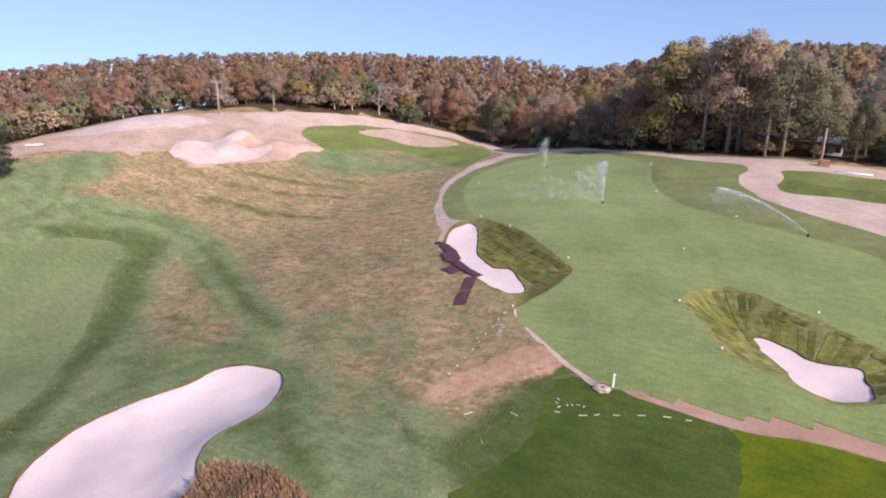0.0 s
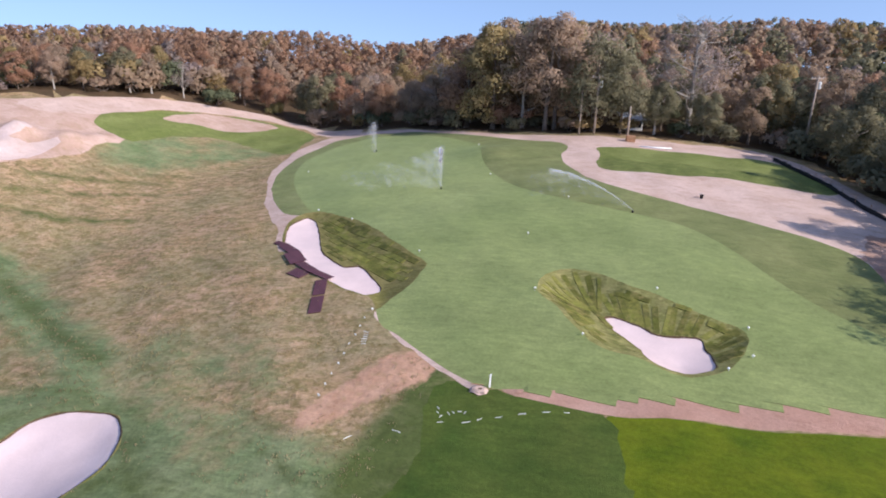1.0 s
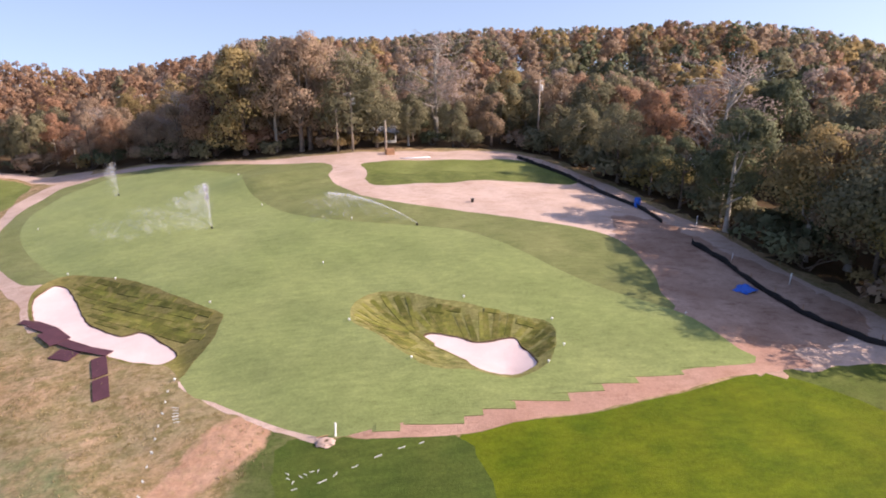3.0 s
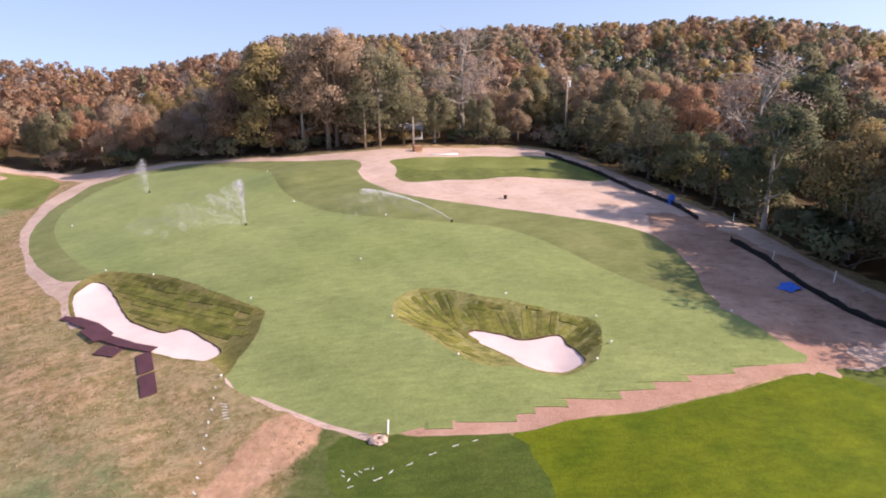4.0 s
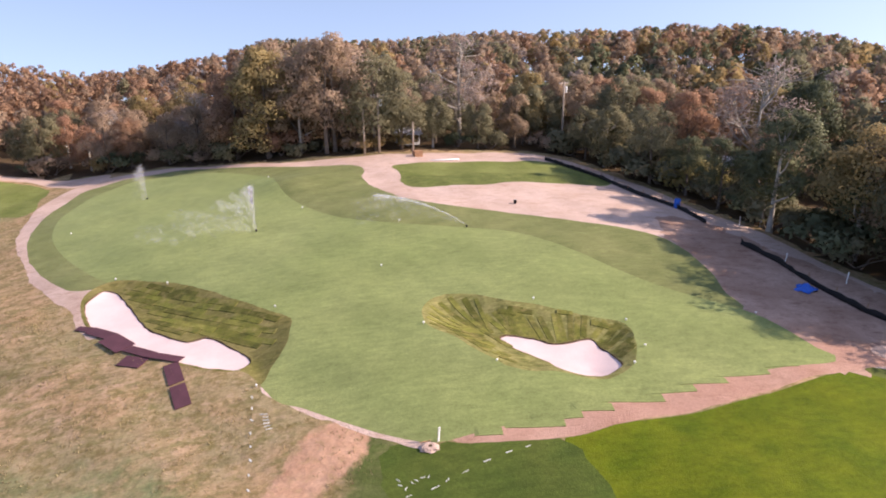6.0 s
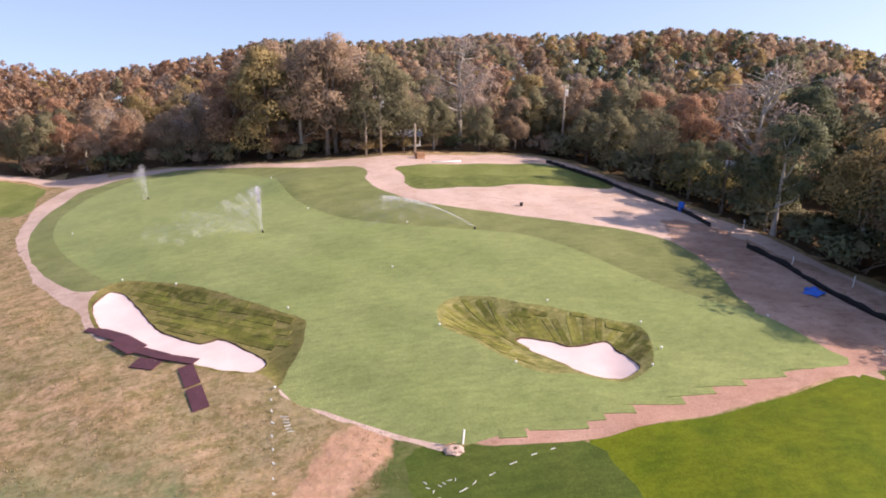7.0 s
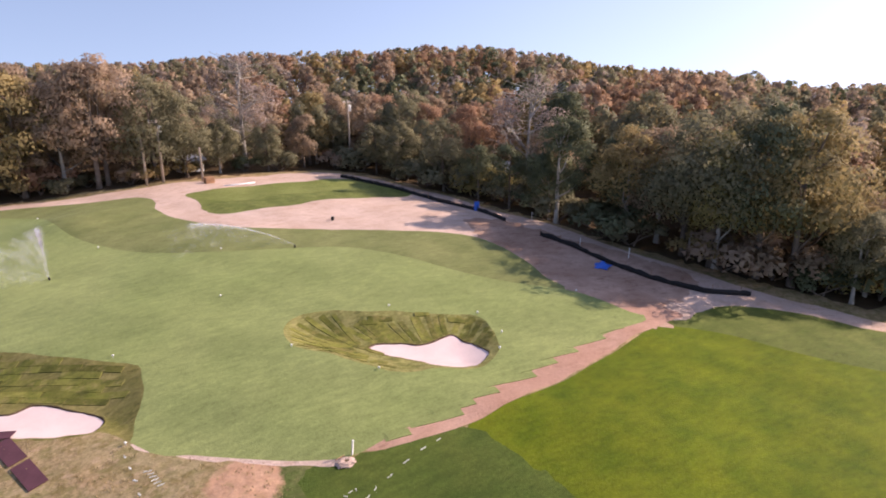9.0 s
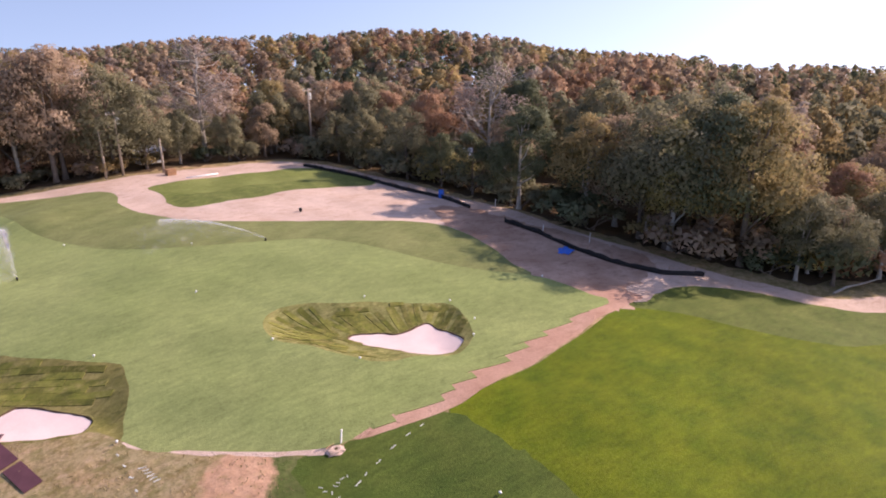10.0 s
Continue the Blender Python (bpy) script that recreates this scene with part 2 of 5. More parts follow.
M_LEAF = {
    "russet": leaf_mat("russet_leaves", (0.464, 0.260, 0.167), (0.378, 0.238, 0.156), (0.508, 0.326, 0.191)),
    "brown": leaf_mat("brown_leaves", (0.395, 0.287, 0.198), (0.475, 0.343, 0.249), (0.333, 0.270, 0.163)),
    "amber": leaf_mat("amber_leaves", (0.420, 0.302, 0.141), (0.345, 0.276, 0.130), (0.480, 0.348, 0.161)),
    "olive": leaf_mat("olive_leaves", (0.262, 0.240, 0.142), (0.224, 0.216, 0.134), (0.350, 0.292, 0.165)),
    "green": leaf_mat("green_leaves", (0.115, 0.136, 0.073), (0.154, 0.167, 0.093), (0.197, 0.193, 0.100), 0.25),
    "yellow": leaf_mat("yellow_leaves", (0.442, 0.363, 0.144), (0.368, 0.324, 0.137), (0.487, 0.347, 0.165)),
    "grey": leaf_mat("withered_leaves", (0.434, 0.342, 0.304), (0.359, 0.301, 0.263), (0.442, 0.325, 0.267)),
    "pine": leaf_mat("pine_needles", (0.041, 0.054, 0.032), (0.049, 0.061, 0.038), (0.069, 0.074, 0.045), 0.1),
}
M_BARK = plain("bark", (0.17, 0.13, 0.10), 0.9, 0.35)
M_PALE = plain("pale_bark", (0.42, 0.38, 0.33), 0.9, 0.25)
M_POLE = plain("weathered_pole", (0.36, 0.29, 0.23), 0.85, 0.2)
M_METAL = plain("grey_metal", (0.55, 0.56, 0.58), 0.45, 0.08, 0.3)
M_BLACK = plain("black_fabric", (0.022, 0.020, 0.020), 0.8, 0.25)
M_PLY = plain("dark_plywood", (0.105, 0.040, 0.050), 0.7, 0.2, 0.0, 1.2)
M_WHITE = plain("white_paint", (0.80, 0.80, 0.78), 0.6, 0.05)
M_PAINT = plain("sprayed_paint", (0.66, 0.67, 0.62), 0.8, 0.15)
M_BLUE = plain("blue_plastic", (0.015, 0.13, 0.55), 0.45, 0.15)
M_WOOD = plain("sawn_timber", (0.36, 0.20, 0.11), 0.8, 0.25)
M_ROOF = plain("pale_roofing", (0.58, 0.57, 0.57), 0.6, 0.12)
M_DARKGLASS = plain("dark_glazing", (0.02, 0.025, 0.03), 0.1, 0.1)
M_STRAW = leaf_mat("dry_grass", (0.480, 0.288, 0.180), (0.552, 0.360, 0.228), (0.312, 0.264, 0.120), 0.5)
M_TUFT = leaf_mat("rough_tufts", (0.40, 0.32, 0.17), (0.46, 0.36, 0.20), (0.26, 0.26, 0.11), 0.5)


def spray_mat(name, dense):
    m = Mat(name, 0.4, 0.3)
    m.b.inputs["Base Color"].default_value = (0.93, 0.95, 1.0, 1)
    tl = m.n.new("ShaderNodeBsdfTranslucent")
    tl.inputs["Color"].default_value = (0.93, 0.95, 1.0, 1)
    mt = m.n.new("ShaderNodeMixShader")
    tp = m.n.new("ShaderNodeBsdfTransparent")
    ms = m.n.new("ShaderNodeMixShader")
    mt.inputs[0].default_value, ms.inputs[0].default_value = 0.5, dense
    m.l.new(m.b.outputs[0], mt.inputs[1])
    m.l.new(tl.outputs[0], mt.inputs[2])
    m.l.new(tp.outputs[0], ms.inputs[1])
    m.l.new(mt.outputs[0], ms.inputs[2])
    m.l.new(ms.outputs[0], m.n["Material Output"].inputs["Surface"])
    return m.m


M_SPRAY = spray_mat("water_spray", 0.22)
M_MIST = spray_mat("water_mist", 0.042)


# ---------------------------------------------------------------- mesh helpers
def mesh_of(name, verts, faces, mat, smooth=False, normals=None):
    me = bpy.data.meshes.new(name)
    me.from_pydata([tuple(v) for v in verts], [], [tuple(int(i) for i in f) for f in faces])
    me.materials.append(mat)
    if smooth:
        me.polygons.foreach_set("use_smooth", [True] * len(me.polygons))
    me.update()
    if normals is not None:
        me.polygons.foreach_set("use_smooth", [True] * len(me.polygons))
        me.normals_split_custom_set_from_vertices([tuple(v) for v in normals])
    return me


def part(name, bm, mat, parent, label=""):
    """A bmesh (or ready mesh) as one object under a thing or a part."""
    if isinstance(bm, bpy.types.Mesh):
        me = bm
    else:
        me = bpy.data.meshes.new(name)
        bm.to_mesh(me)
        bm.free()
        me.materials.append(mat)
    ob = new(name, me)
    ob.parent = parent
    return tagged(ob, label)


def thing(name, label, category, group="", kind="", at=None):
    ob = new(name)
    ob.empty_display_size = 0.3
    if at is not None:
        ob.matrix_world = at
    return tagged(ob, label, category, group, kind)


def box(bm, m, size, bevel=0.0):
    r = bmesh.ops.create_cube(bm, size=1.0, matrix=m @ Matrix.Diagonal((*size, 1)))
    if bevel:
        es = list({e for v in r["verts"] for e in v.link_edges})
        bmesh.ops.bevel(bm, geom=es, offset=bevel, segments=2, affect="EDGES", profile=0.6)
    return bm


def tube(points, radii, sides=6, cap=True):
    """Vertices and faces of a tapered tube along points."""
    vs, fs = [], []
    pts = [Vector(p) for p in points]
    for i, p in enumerate(pts):
        d = (pts[min(i + 1, len(pts) - 1)] - pts[max(i - 1, 0)]).normalized()
        a = d.orthogonal().normalized()
        b = d.cross(a)
        for k in range(sides):
            w = 2 * math.pi * k / sides
            vs.append(p + (a * math.cos(w) + b * math.sin(w)) * radii[i])
    for i in range(len(pts) - 1):
        for k in range(sides):
            j = (k + 1) % sides
            fs.append((i * sides + k, i * sides + j, (i + 1) * sides + j, (i + 1) * sides + k))
    if cap:
        fs.append(tuple(range(len(vs) - sides, len(vs))))
        fs.append(tuple(reversed(range(sides))))
    return vs, fs


def join(parts):
    vs, fs = [], []
    for v, f in parts:
        o = len(vs)
        vs += list(v)
        fs += [tuple(i + o for i in q) for q in f]
    return vs, fs


# ---------------------------------------------------------------- plan of the ground
def curve(points, step=0.6, rag=0.0):
    """A closed smooth line through the points, with a ragged edge if asked."""
    p = np.array(points, float)
    n, out = len(p), []
    for i in range(n):
        a, b, c, d = p[i - 1], p[i], p[(i + 1) % n], p[(i + 2) % n]
        k = max(2, int(np.linalg.norm(c - b) / step))
        for t in np.arange(k) / k:
            out.append(0.5 * (2 * b + (c - a) * t + (2 * a - 5 * b + 4 * c - d) * t * t + (3 * b - a - 3 * c + d) * t ** 3))
    out = np.array(out)
    if rag:
        rng = np.random.default_rng(len(out))
        w = rng.normal(size=(len(out), 2))
        w = w + 0.8 * np.roll(w, 1, 0) + 0.8 * np.roll(w, -1, 0) + 0.5 * np.roll(w, 3, 0)
        out = out + w * rag * 0.6
    return out


def inside(poly, x, y):
    r = np.zeros(len(x), bool)
    px, py = poly[:, 0], poly[:, 1]
    qx, qy = np.roll(px, 1), np.roll(py, 1)
    for a, b, c, d in zip(px, py, qx, qy):
        if b != d:
            r ^= ((b > y) != (d > y)) & (x < (c - a) * (y - b) / (d - b) + a)
    return r


def edge_distance(poly, x, y):
    best = np.full(len(x), 1e9)
    q = np.roll(poly, -1, 0)
    for (ax, ay), (bx, by) in zip(poly, q):
        ux, uy = bx - ax, by - ay
        t = np.clip(((x - ax) * ux + (y - ay) * uy) / (ux * ux + uy * uy + 1e-9), 0, 1)
        best = np.minimum(best, (x - ax - t * ux) ** 2 + (y - ay - t * uy) ** 2)
    return np.sqrt(best)


BANK_L = curve([(-21.6, 18.4), (-22.2, 20.1), (-22.4, 21.2), (-22.2, 22.5), (-21.3, 23.4), (-20.2, 23.4), (-18.2, 22.4), (-16.4, 21.3), (-14.7, 20.1), (-12.9, 18.4), (-11.6, 17.0), (-9.8, 15.3), (-8.5, 14.1), (-7.2, 12.8), (-7.2, 11.5), (-7.3, 10.3), (-7.6, 9.2), (-8.0, 7.9), (-8.4, 6.4), (-9.0, 7.1), (-9.7, 7.9), (-10.2, 8.0), (-10.9, 8.3), (-11.5, 8.5), (-12.5, 9.1), (-13.2, 9.6), (-13.8, 10.2), (-14.5, 10.6), (-16.4, 11.9), (-17.7, 13.3), (-18.5, 14.7), (-19.9, 15.9), (-20.8, 16.9)], 0.4, 0.04)
SAND_L = curve([(-22.0, 20.6), (-21.8, 21.5), (-21.3, 22.4), (-20.5, 22.1), (-19.7, 21.1), (-18.6, 19.2), (-17.4, 16.9), (-16.4, 15.3), (-15.1, 14.0), (-13.9, 13.0), (-13.3, 12.8), (-12.6, 13.1), (-11.6, 12.4), (-10.8, 11.4), (-9.9, 10.5), (-9.4, 9.7), (-9.4, 9.0), (-9.8, 8.3), (-10.2, 8.1), (-11.0, 8.5), (-11.6, 8.6), (-12.6, 9.3), (-13.3, 9.7), (-13.9, 10.4), (-14.6, 10.8), (-16.4, 12.1), (-17.7, 13.4), (-18.5, 14.9), (-19.9, 16.1), (-20.9, 17.4), (-21.6, 19.2)], 0.35, 0.035)
BANK_R = curve([(1.0, 12.0), (1.6, 13.2), (2.8, 13.7), (4.6, 13.2), (6.3, 12.0), (7.9, 11.4), (9.7, 10.3), (11.5, 9.5), (12.7, 8.8), (13.1, 7.9), (12.8, 6.3), (12.0, 4.6), (11.2, 3.8), (9.8, 3.1), (8.4, 3.4), (7.0, 4.0), (5.8, 4.1), (4.7, 4.8), (3.5, 6.2), (2.5, 7.8), (1.2, 9.4), (0.9, 10.5)], 0.4, 0.05)
SAND_R = curve([(5.2, 8.8), (5.7, 9.1), (7.0, 8.6), (8.3, 7.8), (9.4, 7.8), (10.7, 7.8), (10.9, 6.9), (11.2, 6.0), (11.2, 4.6), (10.4, 4.0), (9.6, 3.6), (8.6, 3.8), (7.8, 4.4), (7.2, 6.1), (6.2, 7.2), (5.3, 8.0), (5.1, 8.3)], 0.3, 0.035)
SAND_F = curve([(-17.7, -5.5), (-19.1, -4.7), (-21.7, -4.9), (-23.3, -5.9), (-23.8, -7.6), (-25.2, -10.0), (-26.6, -12.7), (-26.3, -14.9),
                (-25.0, -17.2), (-22.0, -19.0), (-17.5, -18.5), (-14.8, -16.5), (-14.6, -14.2), (-15.8, -13.2), (-16.8, -11.9),
                (-16.9, -10.3), (-16.4, -8.4), (-16.9, -6.6)], 0.5)
GREEN = curve([(-28.8, 34.0), (-31.0, 39.1), (-32.0, 45.0), (-31.4, 51.5), (-28.8, 56.2), (-24.2, 56.4), (-17.2, 52.6), (-11.6, 47.6),
               (-10.4, 43), (-9.0, 38.4), (-7.0, 34.4), (-4.6, 31.0), (-1.3, 28.2), (2.4, 26.2), (6.1, 25.3), (9.6, 23.9), (12.2, 21.3), (14.1, 18.4), (15.6, 15.9), (17.2, 13.7),
               (18.9, 11.9), (20.5, 10.5), (21.8, 9.2), (22.6, 7.7), (23.4, 5.0), (23.6, 3.6), (16.1, 2.6), (11.8, 1.6), (8.6, 1.0), (4.6, 0.4), (1.5, -0.2), (-0.1, -0.3),
               (-2, 0.6), (-3.6, 1.7), (-6, 3.6), (-8.3, 5.9), (-12, 16), (-20.5, 22.6), (-25.0, 28.0)])
FRINGE = curve([(-24.4, 59.0), (-11.7, 52.8), (-1.9, 48.4), (-1.4, 43), (-0.4, 38.6), (2.0, 34.2), (5.4, 31.2), (9.7, 29.5), (12.9, 27.9), (16.0, 26.2), (18.6, 25.0), (20.7, 24.0),
                (22.2, 22.7), (22.9, 20.8), (22.9, 17.9), (22.6, 14.6), (21.9, 12.0), (21.6, 9.6), (18, 9), (5, 15), (-8, 8), (-16, 20), (-21, 22.2), (-23.8, 23),
                (-27.6, 27.6), (-30.6, 32.5), (-32.7, 37.8), (-33.9, 43), (-34.0, 49.0), (-32.6, 57)], 0.6, 0.05)
STRIP = curve([(1.0, -0.55), (6.3, -1.0), (10.1, -0.4), (13.4, 0.0), (17, 0.9), (20.9, 2.0), (24, 2.7), (27, 3.4), (25, 5.4), (20, 5),
               (10, 2.5), (2, 0.8)], 0.5, 0.05)
SHED_L = curve([(-20.0, 15.0), (-22.4, 18.8), (-25.0, 22.3), (-28.5, 27.4), (-31.6, 33.0), (-34.0, 38.2), (-35.5, 43.5), (-36.6, 51), (-34.5, 60.5),
                (-25, 61.2), (-12, 55.2), (-1, 53.4), (10, 54.2), (18, 55.2), (22, 53), (26, 46.4), (28.3, 38.4), (30, 31.8), (32.4, 26),
                (33.3, 18), (35.6, 11), (38.2, 3.9), (40.8, 0.0), (44.6, -3.6), (58, -7.8), (60, -10.5), (45.6, -6.6), (40.6, -3.6), (37.6, -0.2),
                (35.0, 2.0), (32.0, 3.6), (28.5, 3.4), (25.6, 2.8), (20, 8), (18, 15), (5, 26), (-5, 40), (-20, 50), (-28, 46), (-27, 33), (-21, 23), (-19, 17)], 0.6, 0.1)
# path below the eastern trees: litter on it, their shade painted in
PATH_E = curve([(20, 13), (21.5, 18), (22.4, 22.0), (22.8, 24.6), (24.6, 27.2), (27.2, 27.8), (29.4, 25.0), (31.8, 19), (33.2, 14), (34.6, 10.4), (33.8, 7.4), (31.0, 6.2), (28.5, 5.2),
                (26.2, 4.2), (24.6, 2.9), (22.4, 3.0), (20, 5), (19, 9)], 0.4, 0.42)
LAWN = curve([(5.9, -1.15), (10, -0.5), (13.4, -0.1), (17, 0.8), (20.9, 1.9), (24, 2.6), (27.5, 0.2), (29.6, -3.0), (32.6, -6.6), (37, -8.9),
              (52, -11), (80, -24), (75, -60), (30, -70), (2, -60), (5, -24), (6.4, -10)], 1.0)
LAWN_EDGE = curve([(24.4, 2.6), (28, 3.8), (33, 4.0), (37, 0.6), (39.8, -3), (46, -6.6), (60, -11), (70, -24), (52, -15), (39, -12), (32, -9), (28, -3)], 0.8, 0.2)
NEWSOD = curve([(-1.9, 0.2), (-0.8, -0.3), (0.4, -0.75), (3, -0.9), (6.1, -1.3), (6.9, -4.6), (7.4, -9.3), (7.5, -22), (1, -24), (-2.6, -12), (-2.2, -5), (-2.4, -1.8)], 0.45, 0.20)
TRAIL = curve([(-3.5, 2.6), (-5.4, 1.9), (-6.7, 0.0), (-7.9, -2.4), (-8.6, -4.3), (-7.4, -4.6), (-5.7, -2.7), (-4.4, -1.5), (-3.3, -0.4), (-3.0, 1.4)], 0.35)
EDGE_SOIL = curve([(-8.5, 5.7), (-8.1, 5.9), (-6, 3.9), (-3.6, 2.0), (-2, 0.9), (-0.3, 0.0), (-0.4, -0.5), (-2.1, 0.35), (-3.7, 1.45), (-6.15, 3.35)], 0.35, 0.07)
TEE = curve([(2.4, 47.6), (2.6, 44.0), (3.4, 38.2), (9.6, 37.6), (16.5, 38.9), (22.5, 38.6), (25.2, 40.0), (24.2, 45.2), (20.8, 49.3), (13, 48.9), (6.9, 48.4)], 0.6, 0.07)
TEE_LOW = curve([(2.9, 42.3), (8, 41.9), (15, 42.5), (21, 42.9), (24.8, 42.4), (25.1, 40.2), (22.5, 38.65), (16.5, 38.95), (9.6, 37.65), (3.45, 38.25)], 0.6, 0.09)
LAWN_FAR = curve([(-66, 47), (-62.5, 57), (-54, 65), (-46, 65.5), (-40, 61), (-37.8, 54), (-36.9, 48), (-42, 50), (-49, 53), (-54, 50), (-58, 43)], 1, 0.2)
SAND_FAR = curve([(-60.5, 53.5), (-59.5, 61), (-54, 64.6), (-47.5, 63.5), (-50, 58), (-55.5, 56)], 1, 0.22)
PATH_W = curve([(-34, 57), (-38.6, 61.2), (-45.5, 66.4), (-54, 66.0), (-62.5, 58), (-66.5, 48), (-71, 43), (-76, 46), (-66, 62), (-54, 70), (-40.5, 66.5), (-33, 64)], 1, 0.2)
SPOIL = curve([(-84, 9), (-90, 20), (-88, 32), (-80, 41.5), (-72, 46.5), (-66, 48.5), (-60, 44), (-57.5, 42), (-59.3, 33), (-62, 25.3), (-65, 23.3), (-69.5, 25), (-72, 20.5),
               (-79, 16.5), (-80, 12)], 1, 0.6)
PALE_A = curve([(-86, 20.5), (-86, 29.5), (-80, 36.5), (-76, 37), (-74.6, 33), (-77.5, 27.5), (-80.5, 22.5)], 0.8, 0.35)
PALE_B = curve([(-69.2, 25.1), (-68.2, 29.7), (-67.4, 34.1), (-65.6, 36.6), (-64.4, 32.4), (-61.8, 36.0), (-60.6, 33.3), (-62.4, 26.4), (-65.3, 24.2)], 0.8, 0.35)
FAIRWAY = curve([(-61, -1), (-58, 3.2), (-53.2, 6.8), (-48.4, 2.3), (-37.5, -8), (-33, -15), (-36, -30), (-60, -35), (-80, -20), (-75, -8)], 1, 0.12)
BAND = curve([(-62, 3.2), (-57.4, 7.2), (-53, 10.2), (-49.4, 9.8), (-45.2, 4.6), (-38.4, -1.6), (-35, -6.6), (-31.6, -11.0), (-28.5, -16), (-29, -24), (-36, -31), (-33, -15), (-37.5, -8),
              (-48.4, 2.3), (-52.8, 6.4), (-58, 3.0)], 1)
# where the rough is green, with how green it is and how softly it fades out
LUSH = [(curve([(-78, -20), (-74, 6), (-66, 10), (-60, 12.5), (-52, 14.5), (-45, 13.0), (-35, 7.4), (-24, 1.0), (-16, -2.9), (-8.5, -5.4), (-4.6, -7), (-2, -16), (-8, -34), (-60, -40)], 1.5), 1.0, 2.4),
        (curve([(-79, 4), (-75, 17), (-69, 18), (-66, 9), (-70, 1)], 1.5), 0.9, 3.0),
        (curve([(-62, 41), (-56, 49), (-48, 53), (-38, 49), (-44, 40), (-52, 35)], 1.5), 0.75, 4.0),
        (curve([(-4.2, 1.2), (-1.5, 0.0), (-1, -10), (-5.4, -8), (-4.4, -2.4)], 0.8), 0.5, 0.9),
        (curve([(-24, 2.5), (-13, 1.8), (-9.6, -1.6), (-14, -4), (-24, -1)], 0.8), 0.5, 2.5)]
# drier ground inside the green
DRY = [(curve([(-47, 8.5), (-38, 5.0), (-29, 0.3), (-25, -2.6), (-31, -4.4), (-37, -1.8), (-43, 3.4)], 1.0), 0.75, 1.8),
       (curve([(-22, -0.6), (-13, -4.8), (-8, -7.6), (-9.5, -9.0), (-15, -6.4), (-22, -3.0)], 0.8), 0.35, 1.0)]
# dark, longer or wheel-worn streaks: line, half width, strength
STREAKS = [([(-45.1, 11.1), (-35.8, 5.9), (-28.5, 1.9), (-24.0, -0.2)], 0.8, 0.8), ([(-47, 9.4), (-37, 4.4), (-30, 0.6)], 0.4, 0.6), ([(-57.5, 23.4), (-52.2, 25.7), (-46.1, 29.1), (-40.0, 30.3)], 0.7, 0.8),
           ([(-55.4, 19.9), (-47.4, 21.0), (-40.5, 22.8)], 0.8, 0.9), ([(-58.7, 27.2), (-51.3, 30.7), (-44.5, 33.6)], 0.8, 0.75), ([(-55, 31.5), (-48, 35), (-42, 37)], 0.7, 0.6),
           ([(-64.6, 14.4), (-58.5, 16.7), (-52.8, 19.3)], 0.8, 0.5), ([(-35.7, -0.4), (-29.2, -1.9), (-25.0, -1.9)], 0.4, 0.7), ([(-34, -2.2), (-28, -3.2), (-22, -3.4)], 0.4, 0.6),
           ([(-17.8, -6.3), (-14.3, -8.2), (-10.6, -9.8)], 0.3, 0.7), ([(-8.8, -6.7), (-5.9, -8.3), (-4.1, -8.8)], 0.3, 0.7), ([(-14.1, -4.8), (-11.5, -5.6), (-8.8, -6.7)], 0.3, 0.6),
           ([(-24.0, 0.8), (-18.5, -1.6), (-13, -3.6), (-8.4, -5.2)], 0.35, 0.5), ([(-60, 9.4), (-54, 12.2), (-48, 12.2), (-42, 8.6)], 0.5, 0.55), ([(-70, 12), (-64, 6), (-62, 2)], 0.8, 0.5),
           ([(-28.8, -11.0), (-25, -5.4), (-21, -4.0), (-17.2, -4.4), (-15.8, -7.2)], 0.9, 0.55), ([(-16.6, -10.2), (-15.2, -8.4), (-12.6, -10.2), (-9, -12)], 0.8, 0.8), ([(-40, 17.5), (-31, 12.8), (-24, 9.0)], 0.5, 0.45)]


WOODS_LINE = [(-100, -10), (-93, 4), (-92, 14), (-94, 23), (-91, 34), (-84, 43), (-75, 51), (-65, 64.5), (-52, 71.5), (-39, 67.5), (-25.4, 62.6), (-12, 56.6),
              (-0.5, 55.2), (10.5, 56), (18, 57), (25.5, 54), (28.8, 41.5), (31, 33), (33.3, 27), (34.2, 19), (37.5, 12), (40.5, 4.5), (43.6, -0.4),
              (50, -2.0), (60, -7.5), (78, -18)]
WOODS = np.array(WOODS_LINE + [(330, -60), (330, 330), (-330, 330), (-330, -40)], float)


